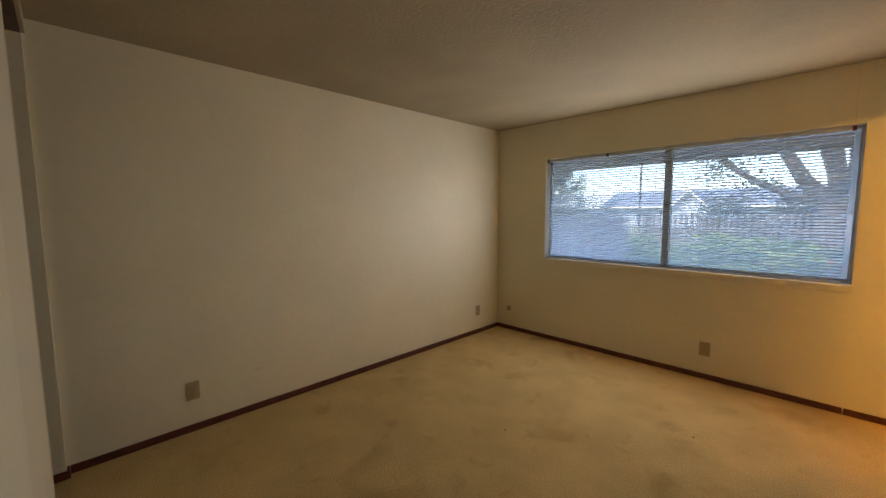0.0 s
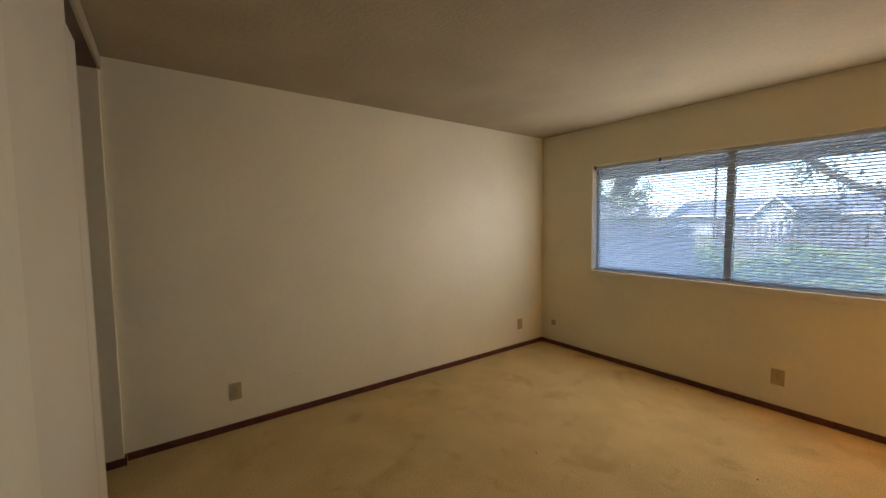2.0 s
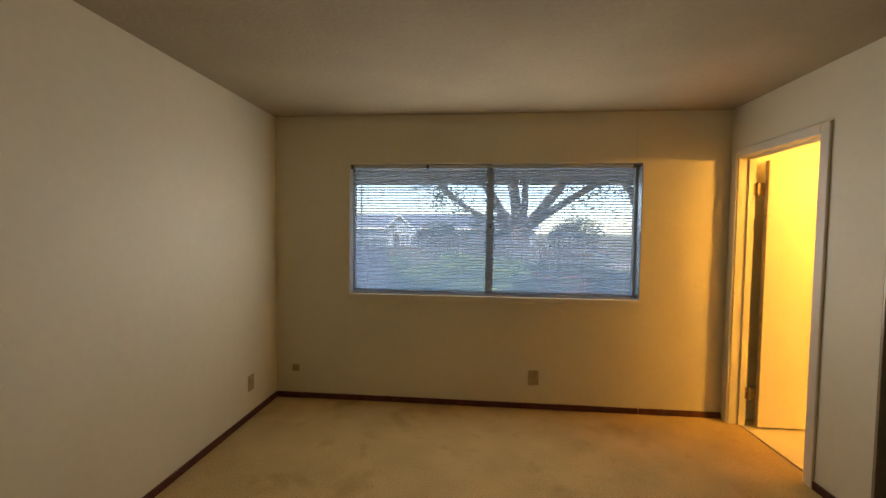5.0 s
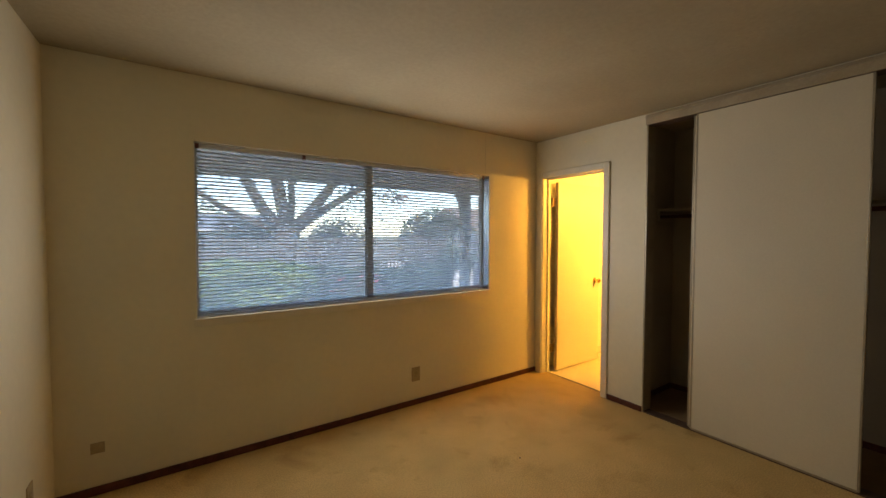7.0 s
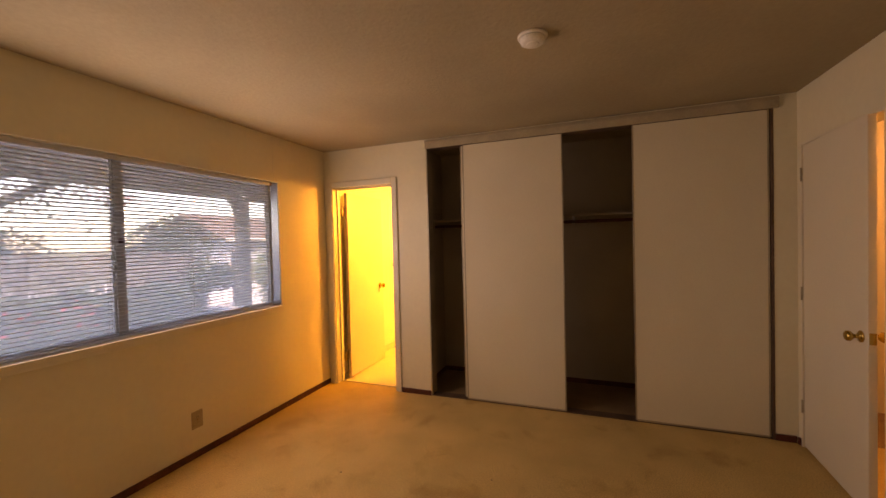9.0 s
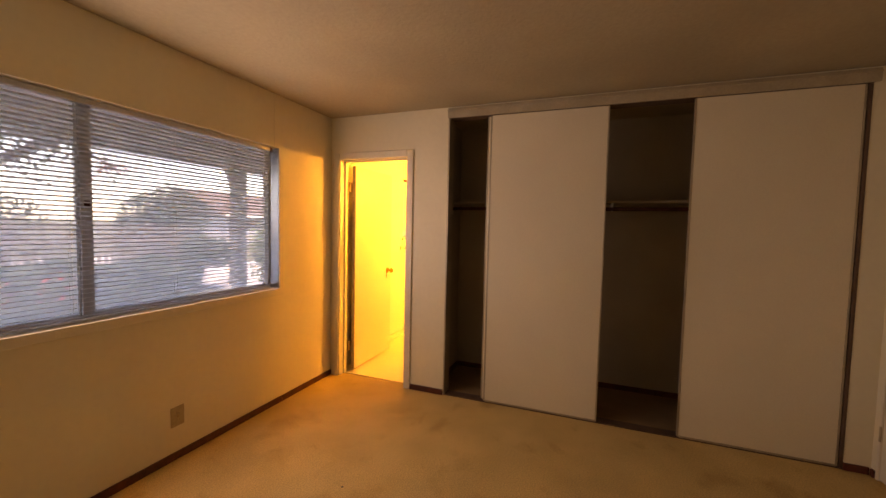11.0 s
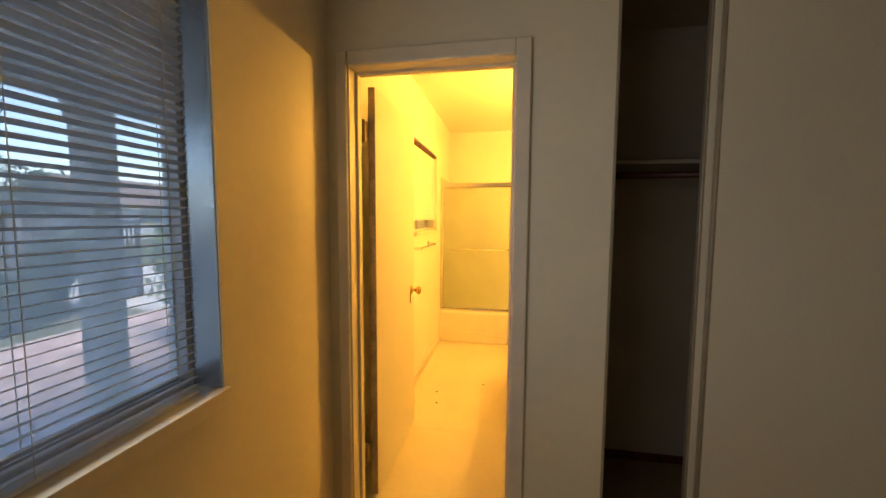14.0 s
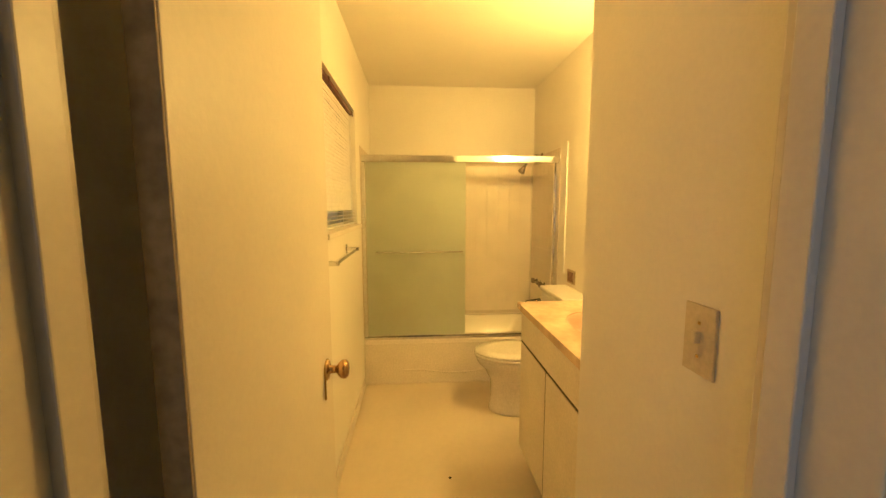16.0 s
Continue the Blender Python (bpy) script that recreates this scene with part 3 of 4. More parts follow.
# ---- wall plates ----
def outlet(name, at, normal, w, h, label, kind="duplex"):
    """A cover plate with real sockets; normal is 'x+', 'y-' or 'y+'."""
    ob = thing(name, at, label, "outlet" if kind == "duplex" else ("light switch" if kind == "switch" else "wall plate"))
    def loc(u0, u1, d0, d1, v0, v1, bev=0.0):
        x, y, z = at
        if normal == "x+":
            return box(x + d0, x + d1, y + u0, y + u1, z + v0, z + v1, bev)
        if normal == "y-":
            return box(x + u0, x + u1, y - d1, y - d0, z + v0, z + v1, bev)
        return box(x + u0, x + u1, y + d0, y + d1, z + v0, z + v1, bev)
    m = M_PLATE if kind != "switch" else M_PLATE2
    part("plate", loc(-w / 2, w / 2, 0, 0.006, -h / 2, h / 2, 0.002), m, ob)
    if kind == "duplex":
        for v in (-0.02, 0.02):
            s = part("socket", loc(-0.017, 0.017, 0.0055, 0.008, v - 0.014, v + 0.014, 0.002), m, ob)
            for u in (-0.006, 0.006):
                part("slot", loc(u - 0.001, u + 0.001, 0.0078, 0.0083, v - 0.004, v + 0.005), M_DARK, s)
        part("screw", loc(-0.003, 0.003, 0.0055, 0.0075, -0.003, 0.003, 0.001), M_BRASS, ob)
    elif kind == "switch":
        part("toggle", loc(-0.005, 0.005, 0.0055, 0.017, -0.006, 0.016, 0.002), m, ob)
        for v in (-0.03, 0.03):
            part("screw", loc(-0.003, 0.003, 0.0055, 0.0075, v - 0.003, v + 0.003, 0.001), M_BRASS, ob)
    else:
        part("jack", loc(-0.008, 0.008, 0.0055, 0.009, -0.008, 0.008, 0.001), M_PLATE, ob)
    return ob


outlet("outlet", (0.0, -3.308, 0.274), "x+", 0.075, 0.12, "tan plastic duplex outlet low on the wall")
outlet("outlet", (0.0, -0.390, 0.272), "x+", 0.075, 0.12, "tan plastic duplex outlet near the corner")
outlet("outlet", (2.213, 0.0, 0.262), "y-", 0.08, 0.12, "tan plastic duplex outlet under the window")
outlet("phone_jack", (0.175, 0.0, 0.262), "y-", 0.06, 0.06, "small square tan phone jack plate", "jack")
outlet("light_switch", (4.036, -0.915, 1.172), "y+", 0.073, 0.125, "ivory toggle light switch beside the bathroom door", "switch")
outlet("light_switch", (2.70, SY, 1.143), "y+", 0.073, 0.12, "ivory toggle light switch beside the entry door", "switch")

sm = thing("smoke_detector", (2.225, -2.34, H), "round white plastic smoke detector on the ceiling", "smoke detector")
part("base", lathe((2.225, -2.34, H), (0, 0, -1), [(0.07, 0), (0.07, 0.008), (0.064, 0.012)], 28), M_WHITEP, sm)
part("cover", lathe((2.225, -2.34, H - 0.0115), (0, 0, -1), [(0.058, 0), (0.06, 0.006), (0.055, 0.02), (0.045, 0.026), (0.001, 0.027)], 28), M_WHITEP, sm)
part("vent_ring", lathe((2.225, -2.34, H - 0.0315), (0, 0, -1), [(0.0, 0), (0.03, 0.0), (0.03, 0.008), (0.024, 0.0095), (0.001, 0.0095)], 20), M_WHITEP, sm)

# ---- bathroom ----
blind(BX0 + 0.006, BX1 - 0.006, 0.03, BZ0 + 0.006, BZ1 - 0.002, 0.0212, radians(76), (5.30, 6.04), "closed cream mini blind with a brown headrail", M_BASE, M_WHITEP, BZ0 + 0.11)
tb = thing("towel_bar", (5.41, -0.001, 1.16), "square chrome towel bar under the bathroom window", "towel bar")
part("bar", box(5.10, 5.72, -0.068, -0.052, 1.150, 1.166, 0.002), M_CHROME, tb)
for x in (5.115, 5.705):
    post = part("post", boxes([(x - 0.011, x + 0.011, -0.075, -0.0045, 1.147, 1.169)], 0.002), M_CHROME, tb)
    part("flange", box(x - 0.018, x + 0.018, -0.0045, -0.0005, 1.13, 1.186, 0.001), M_CHROME, post)

# bathtub with a hollow basin
TX = 6.345
tub = thing("bathtub", ((TX + EX) / 2, BS / 2, 0), "cream enamel bathtub with a moulded apron", "bathtub")
def shell():
    bm = bmesh.new()
    x0, x1, y0, y1 = TX + 0.012, EX - 0.004, BS + 0.004, -0.004
    def ring(dx0, dx1, dy, z, r, n=6):
        ax, bx, ay, by = x0 + dx0, x1 - dx1, y0 + dy, y1 - dy
        vs = []
        for cx, cy, a0 in ((bx - r, by - r, 0), (ax + r, by - r, 90), (ax + r, ay + r, 180), (bx - r, ay + r, 270)):
            for k in range(n + 1):
                a = radians(a0 + 90 * k / n)
                vs.append(bm.verts.new((cx + r * math.cos(a), cy + r * math.sin(a), z)))
        return vs
    rings = [ring(0, 0, 0, 0.0, 0.004), ring(0, 0, 0, 0.345, 0.004), ring(0.006, 0.004, 0.004, 0.358, 0.01), ring(0.075, 0.04, 0.06, 0.36, 0.10), ring(0.09, 0.05, 0.075, 0.345, 0.11), ring(0.14, 0.09, 0.16, 0.08, 0.14), ring(0.2, 0.15, 0.24, 0.05, 0.12)]
    for a, b in zip(rings, rings[1:]):
        n = len(a)
        for k in range(n):
            bm.faces.new((a[k], a[(k + 1) % n], b[(k + 1) % n], b[k])).smooth = True
    bm.faces.new(rings[-1])
    bmesh.ops.recalc_face_normals(bm, faces=bm.faces)
    return bm
part("basin", shell(), M_TUB, tub)
part("apron", box(TX, TX + 0.0115, BS + 0.004, -0.004, 0.0, 0.335, 0.004), M_TUB, tub)
wave = bmesh.new()
pts = [Vector((TX, -0.30 - 0.0165 * k, 0.115 - 0.030 * math.sin(min(1, max(0, (k / 3.33 - 3) / 10)) * math.pi))) for k in range(61)]
for a, b in zip(pts, pts[1:]):
    add_tube(wave, a, b, 0.006, seg=10, caps=False)
part("apron_moulding", wave, M_TUB, tub, "raised wavy moulding on the apron")
part("drain", lathe((6.68, -1.30, 0.0505), (0, 0, 1), [(0.03, 0), (0.03, 0.003), (0.02, 0.004)], 16), M_CHROME, tub)

sd = thing("shower_door", (TX + 0.045, BS / 2, 0.36), "chrome framed sliding shower door, one pane frosted green", "shower door")
fx0, fx1 = TX + 0.018, TX + 0.066
part("header_rail", boxes([(fx0, fx1, BS + 0.006, -0.006, 1.742, 1.796)], 0.006), M_CHROME, sd)
part("bottom_track", boxes([(fx0, fx1, BS + 0.006, -0.006, 0.3605, 0.378), (fx0 + 0.02, fx0 + 0.026, BS + 0.006, -0.006, 0.378, 0.39)], 0.002), M_CHROME, sd)
for y0, y1 in ((-0.034, -0.006), (BS + 0.006, BS + 0.034)):
    part("side_jamb", box(fx0 + 0.004, fx1 - 0.004, y0, y1, 0.379, 1.741, 0.003), M_CHROME, sd)
part("frosted_pane", box(fx0 + 0.010, fx0 + 0.016, -0.80, -0.036, 0.392, 1.741), M_FROST, sd, "greenish frosted glass pane").visible_shadow = False
part("clear_pane", box(fx0 + 0.031, fx0 + 0.037, BS + 0.036, -0.745, 0.392, 1.741), M_CLEAR, sd).visible_shadow = False
bar = bmesh.new()
add_tube(bar, (fx0 - 0.028, -0.775, 1.060), (fx0 - 0.028, -0.105, 1.060), 0.006, seg=10)
for y in (-0.76, -0.12):
    add_tube(bar, (fx0 - 0.028, y, 1.060), (fx0 + 0.0095, y, 1.060), 0.005, seg=8)
part("towel_rail", bar, M_CHROME, sd)

sh = thing("shower_head", (6.80, BS, 1.86), "chrome shower head on a bent arm", "shower head")
arm = bmesh.new()
p = [Vector((6.80, BS + 0.002, 1.85)), Vector((6.80, BS + 0.06, 1.855)), Vector((6.80, BS + 0.11, 1.835)), Vector((6.80, BS + 0.165, 1.75))]
for a, b in zip(p, p[1:]):
    add_tube(arm, a, b, 0.0105, seg=12)
part("arm", arm, M_AGED, sh)
part("flange", lathe((6.80, BS + 0.001, 1.85), (0, 1, 0), [(0.03, 0), (0.028, 0.006), (0.014, 0.012)], 20), M_AGED, sh)
part("head", lathe((6.80, BS + 0.16, 1.76), (0, 0.5, -0.86), [(0.014, 0), (0.016, 0.02), (0.026, 0.032), (0.03, 0.06), (0.026, 0.066)], 20), M_AGED, sh)

fc = thing("tub_faucet", (6.74, BS, 0.74), "chrome two-handle tub faucet with a spout", "faucet")
for x in (6.64, 6.84):
    v = part("handle", lathe((x, BS + 0.001, 0.725), (0, 1, 0), [(0.028, 0), (0.026, 0.006), (0.012, 0.012), (0.012, 0.03), (0.024, 0.034), (0.026, 0.055), (0.018, 0.06)], 16), M_AGED, fc)
part("diverter", lathe((6.74, BS + 0.001, 0.725), (0, 1, 0), [(0.026, 0), (0.024, 0.006), (0.01, 0.012), (0.01, 0.026), (0.02, 0.03), (0.02, 0.045), (0.012, 0.05)], 16), M_AGED, fc)
part("spout", lathe((6.74, BS + 0.001, 0.56), (0, 1, -0.12), [(0.024, 0), (0.022, 0.02), (0.02, 0.11), (0.022, 0.13), (0.016, 0.14)], 16), M_AGED, fc)

# toilet
TXC = 5.93
to = thing("toilet", (TXC, -1.20, 0), "cream porcelain toilet with the lid closed", "toilet")
def oval_stack(rows, seg=28):
    """rows: centre y, half width, half length to the front, half length to the back, z."""
    bm = bmesh.new()
    rings = []
    for cy, hw, lf, lb, z in rows:
        vs = []
        for k in range(seg):
            a = 2 * math.pi * k / seg
            c, s = math.cos(a), math.sin(a)
            vs.append(bm.verts.new((TXC + hw * c, cy + (lf if s > 0 else lb) * s, z)))
        rings.append(vs)
    for a, b in zip(rings, rings[1:]):
        for k in range(seg):
            bm.faces.new((a[k], a[(k + 1) % seg], b[(k + 1) % seg], b[k])).smooth = True
    bm.faces.new(rings[0][::-1])
    bm.faces.new(rings[-1])
    return bm
part("bowl", oval_stack([(-1.10, 0.128, 0.19, 0.22, 0.0), (-1.10, 0.125, 0.185, 0.22, 0.02), (-1.10, 0.116, 0.175, 0.21, 0.10), (-1.10, 0.118, 0.18, 0.21, 0.22), (-1.09, 0.145, 0.21, 0.23, 0.30), (-1.08, 0.175, 0.245, 0.25, 0.34), (-1.08, 0.185, 0.262, 0.25, 0.38), (-1.08, 0.182, 0.258, 0.25, 0.39)]), M_PORC, to)
part("seat", oval_stack([(-1.08, 0.186, 0.268, 0.24, 0.392), (-1.08, 0.19, 0.272, 0.24, 0.398), (-1.08, 0.188, 0.270, 0.24, 0.409), (-1.08, 0.18, 0.262, 0.23, 0.412)]), M_PORC, to)
part("lid", oval_stack([(-1.08, 0.184, 0.266, 0.235, 0.415), (-1.08, 0.187, 0.269, 0.235, 0.420), (-1.08, 0.183, 0.264, 0.23, 0.430), (-1.08, 0.12, 0.18, 0.16, 0.436)]), M_PORC, to)
part("tank", box(TXC - 0.22, TXC + 0.22, BS + 0.012, BS + 0.20, 0.375, 0.79, 0.02), M_PORC, to)
part("tank_lid", box(TXC - 0.23, TXC + 0.23, BS + 0.006, BS + 0.21, 0.792, 0.825, 0.01), M_PORC, to)
part("flush_lever", boxes([(TXC - 0.17, TXC - 0.15, BS + 0.20, BS + 0.222, 0.67, 0.69), (TXC - 0.17, TXC - 0.09, BS + 0.216, BS + 0.226, 0.672, 0.686)], 0.003), M_CHROME, to)

# vanity
VX0, VX1 = ALC + 0.004, 5.36
va = thing("vanity_cabinet", ((VX0 + VX1) / 2, -1.25, 0), "cream painted vanity cabinet with plain doors", "cabinet")
part("body", boxes([(VX0, VX1 - 0.015, BS + 0.002, -0.985, 0.10, 0.872), (VX0 + 0.01, VX1 - 0.03, BS + 0.01, -1.05, 0.0, 0.10)], 0.002), M_CAB, va)
for a, b in ((VX0 + 0.004, 4.955), (4.965, VX1 - 0.018)):
    part("door", box(a, b, -0.984, -0.965, 0.115, 0.695, 0.003), M_CAB, va)
part("drawer_front", box(VX0 + 0.004, VX1 - 0.018, -0.984, -0.965, 0.708, 0.868, 0.003), M_CAB, va)
# Black strips fill the cabinet gaps in place of shade.
part("shade_strip", boxes([(VX0 + 0.004, VX1 - 0.018, -0.9835, -0.9675, 0.6955, 0.7075), (4.9555, 4.9645, -0.9835, -0.9675, 0.116, 0.695)]), M_DARK, va, "black strip for the shade in the gaps between doors")
vt = thing("countertop", ((VX0 + VX1) / 2, -1.25, 0.872), "tan cultured marble vanity top with an oval sink", "countertop")
def top_mesh():
    bm = bmesh.new()
    cx, cy, rx, ry, seg = 4.93, -1.22, 0.215, 0.16, 40
    x0, x1, y0, y1 = VX0, VX1, BS + 0.002, -0.945
    outer, inner, low = [], [], []
    for k in range(seg):
        a = 2 * math.pi * k / seg
        c, s = math.cos(a), math.sin(a)
        t = min(((x1 if c > 0 else x0) - cx) / c if abs(c) > 1e-6 else 9, ((y1 if s > 0 else y0) - cy) / s if abs(s) > 1e-6 else 9)
        outer.append((cx + t * c, cy + t * s))
        inner.append((cx + rx * c, cy + ry * s))
    for z, flip in ((0.907, False), (0.8725, True)):
        vo = [bm.verts.new((*p, z)) for p in outer]
        vi = [bm.verts.new((*p, z)) for p in inner]
        low.append((vo, vi))
        for k in range(seg):
            q = (vo[k], vo[(k + 1) % seg], vi[(k + 1) % seg], vi[k])
            bm.faces.new(q[::-1] if flip else q)
    for k in range(seg):
        j = (k + 1) % seg
        bm.faces.new((low[0][0][k], low[1][0][k], low[1][0][j], low[0][0][j]))
        bm.faces.new((low[0][1][k], low[0][1][j], low[1][1][j], low[1][1][k]))
    for x, y in ((x0, y0), (x0, y1), (x1, y0), (x1, y1)):
        add_box(bm, min(x, x + (0.03 if x == x0 else -0.03)), max(x, x + (0.03 if x == x0 else -0.03)), min(y, y + (0.03 if y == y0 else -0.03)), max(y, y + (0.03 if y == y0 else -0.03)), 0.8735, 0.9065)
    bmesh.ops.recalc_face_normals(bm, faces=bm.faces)
    return bm
part("slab", top_mesh(), M_TOP, vt)
part("basin", lathe((4.93, -1.22, 0.905), (0, 0, -1), [(1.0, 0.0), (0.97, 0.02), (0.85, 0.07), (0.55, 0.11), (0.2, 0.125), (0.05, 0.127)], 32, 0.214, 0.159), M_BOWL, vt, "brownish oval sink bowl")
part("backsplash", box(VX0, VX1, BS + 0.001, BS + 0.020, 0.908, 1.0, 0.003), M_TOP, vt)
part("side_splash", box(VX0, VX0 + 0.018, BS + 0.021, -0.96, 0.908, 0.985, 0.003), M_TOP, vt)
mi = thing("mirror", (4.95, BS, 1.02), "frameless wall mirror over the vanity", "mirror")
part("glass", box(4.56, 5.34, BS + 0.001, BS + 0.006, 1.03, 1.74), M_MIRROR, mi)
for x in (4.76, 5.14):
    part("edge_clip", box(x - 0.01, x + 0.01, BS + 0.001, BS + 0.009, 1.02, 1.035, 0.001), M_CHROME, mi)
vl = thing("vanity_light", (5.22, BS, 1.97), "lit two-globe vanity light over the mirror", "wall lamp")
part("backplate", box(4.97, 5.47, BS + 0.001, BS + 0.03, 1.93, 2.01, 0.006), M_CHROME, vl)
for x in (5.08, 5.36):
    part("arm", tube((x, BS + 0.028, 1.97), (x, -1.44, 1.97), 0.012), M_CHROME, vl)
    part("globe", lathe((x, -1.442, 1.97), (0, 1, 0), [(0.012, 0), (0.032, 0.012), (0.045, 0.035), (0.048, 0.055), (0.042, 0.08), (0.026, 0.096), (0.002, 0.102)], 16), M_BULB, vl)

wp = thing("paper_holder", (6.07, BS, 0.90), "brown ceramic paper holder on the wall", "paper holder")
part("plate", box(6.01, 6.14, BS + 0.001, BS + 0.012, 0.85, 0.95, 0.004), M_PLATE, wp)
part("recess", box(6.03, 6.12, BS + 0.012, BS + 0.0135, 0.865, 0.935), M_SCUFF, wp)
struct("trim", box(6.212, 6.226, BS, BS + 0.012, 0.9, 1.88, 0.004), M_WHITEP, "white edge strip of the tub surround")
sp = [(5.064, -0.217), (4.879, -0.251), (5.26, -0.58)]
for x, y in sp:
    solo("debris_speck", lathe((x, y, -0.002), (0, 0, 1), [(0.007, 0), (0.008, 0.003), (0.004, 0.006)], 8), M_DARK, (x, y, -0.002), "tiny dark speck on the vinyl floor", "debris", "specks on the floor")
for x, y, r in ((2.375, -1.07, 0.006), (1.47, -1.85, 0.005), (2.6, -2.0, 0.004)):
    solo("debris_speck", lathe((x, y, 0), (0, 0, 1), [(r, 0), (r, 0.002), (r * 0.5, 0.004)], 8), M_DARK, (x, y, 0), "tiny dark speck on the tan carpet", "debris", "specks on the floor")

# hall
hl = thing("hall_light", (3.25, -4.65, H), "lit round hallway ceiling light", "ceiling light")
part("base", lathe((3.25, -4.65, H - 0.001), (0, 0, -1), [(0.09, 0), (0.09, 0.02)], 20), M_BRASS, hl)
part("globe", lathe((3.25, -4.65, H - 0.022), (0, 0, -1), [(0.085, 0), (0.11, 0.03), (0.09, 0.08), (0.04, 0.1), (0.002, 0.105)], 20), M_HALLBULB, hl)

# ---- outdoors ----
G = -0.15
g = bmesh.new()
def gz(x, y):
    return G + (0.03 * noise.noise(Vector((x * 0.25, y * 0.25, 0))) if y > 5 else 0)
vs = {}
xs = sorted({*np.linspace(-20, 25, 24).tolist(), -600, -200, -60, 60, 200, 600})
ys = sorted({*np.linspace(-6, 40, 24).tolist(), -600, -200, -60, 80, 200, 600})
for i, x in enumerate(xs):
    for k, y in enumerate(ys):
        vs[i, k] = g.verts.new((x, y, gz(x, y)))
for i in range(len(xs) - 1):
    for k in range(len(ys) - 1):
        g.faces.new((vs[i, k], vs[i + 1, k], vs[i + 1, k + 1], vs[i, k + 1]))
struct("ground", g, M_GROUND, "dark garden soil and thin grass")
struct("pavement", box(-1.5, 9, EN + 0.002, 1.85, G - 0.1, -0.04, 0.01), M_CONC, "grey concrete porch slab")
walk_base = struct("pavement", box(0.8, 8.2, 1.852, 5.05, G - 0.1, G + 0.012), M_GROUT, "sandy joints under the pink pavers")
struct("road", box(7.4, 12.5, 4.3, 18, G - 0.1, G + 0.03, 0.01), M_ASPH, "pale concrete driveway")

porch = thing("porch_roof", (3.7, 0.95, 2.12), "dark timber porch roof over the window", "porch roof")
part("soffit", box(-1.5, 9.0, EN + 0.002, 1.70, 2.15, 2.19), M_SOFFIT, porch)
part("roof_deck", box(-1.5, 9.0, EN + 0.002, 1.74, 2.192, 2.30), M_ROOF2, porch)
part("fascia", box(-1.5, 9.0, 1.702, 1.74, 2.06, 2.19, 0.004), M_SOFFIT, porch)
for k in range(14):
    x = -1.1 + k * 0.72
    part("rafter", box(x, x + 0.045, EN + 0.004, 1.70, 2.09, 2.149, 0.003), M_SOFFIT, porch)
def porch_post(x, y):
    p = thing("porch_post", (x, y, -0.04), "square painted timber porch post with a brace", "post", "porch posts")
    part("shaft", box(x - 0.05, x + 0.05, y - 0.05, y + 0.05, -0.04, 2.088, 0.006), M_POST, p)
    part("foot", box(x - 0.062, x + 0.062, y - 0.062, y + 0.062, -0.04, 0.02, 0.004), M_POST, p)
    b = bmesh.new()
    for k in range(6):
        a0, a1 = k / 6, (k + 1) / 6
        f = lambda a: Vector((x - 0.05 - 0.30 * a ** 1.5, y, 1.75 + 0.335 * a ** 0.7))
        add_tube(b, f(a0), f(a1), 0.035, seg=8)
    part("brace", b, M_POST, p)
porch_post(3.32, 0.76)
porch_post(6.9, 0.76)
porch_post(-1.0, 0.76)


def picket_fence(x0, x1, y, top, pitch, w, material, label, rails):
    f = thing("fence", ((x0 + x1) / 2, y, G), label, "fence")
    me = mesh_of("picket", box(-w / 2, w / 2, -0.01, 0.01, 0, top - G - 0.02, 0.004), material)
    n = int((x1 - x0) / pitch)
    for k in range(n + 1):
        piece("picket", me, f, (x0 + k * pitch - (x0 + x1) / 2 + random.uniform(-0.004, 0.004), 0, random.uniform(-0.02, 0.015)))
    for z in rails:
        part("rail", box(x0 - 0.05, x1 + 0.05, y + 0.012, y + 0.05, z, z + 0.08, 0.004), material, f)
    for k in range(int((x1 - x0) / 2.2) + 1):
        x = x0 + k * 2.2
        part("post", box(x - 0.05, x + 0.05, y + 0.052, y + 0.15, G, top + 0.04, 0.006), material, f)
    return f


picket_fence(-0.4, 7.15, 6.6, 1.39, 0.115, 0.066, M_FENCE2, "grey weathered wooden picket fence behind the shrubs", (0.1, 0.98))
picket_fence(-6.0, -0.15, 4.6, 1.20, 0.150, 0.145, M_FENCE, "blue-grey weathered solid board fence", (0.2, 1.0))
picket_fence(-6.0, -0.15, 4.64, 1.36, 0.16, 0.07, M_FENCE, "short slat topping above a board fence", (1.22,))
gate = thing("garden_gate", (8.05, 6.2, G), "dark narrow slatted garden gate by the driveway", "gate")
part("frame", boxes([(7.80, 7.85, 6.18, 6.22, G, 1.35), (8.25, 8.30, 6.18, 6.22, G, 1.35), (7.85, 8.25, 6.18, 6.22, 1.28, 1.33), (7.85, 8.25, 6.18, 6.22, 0.55, 0.62), (7.85, 8.25, 6.18, 6.22, G + 0.05, G + 0.12)], 0.004), M_DARK, gate)
part("lower_panel", box(7.85, 8.25, 6.19, 6.21, G + 0.12, 0.55), M_FENCE, gate)
for k in range(5):
    part("slat", box(7.87 + k * 0.08, 7.90 + k * 0.08, 6.19, 6.21, 0.62, 1.28, 0.003), M_DARK, gate)


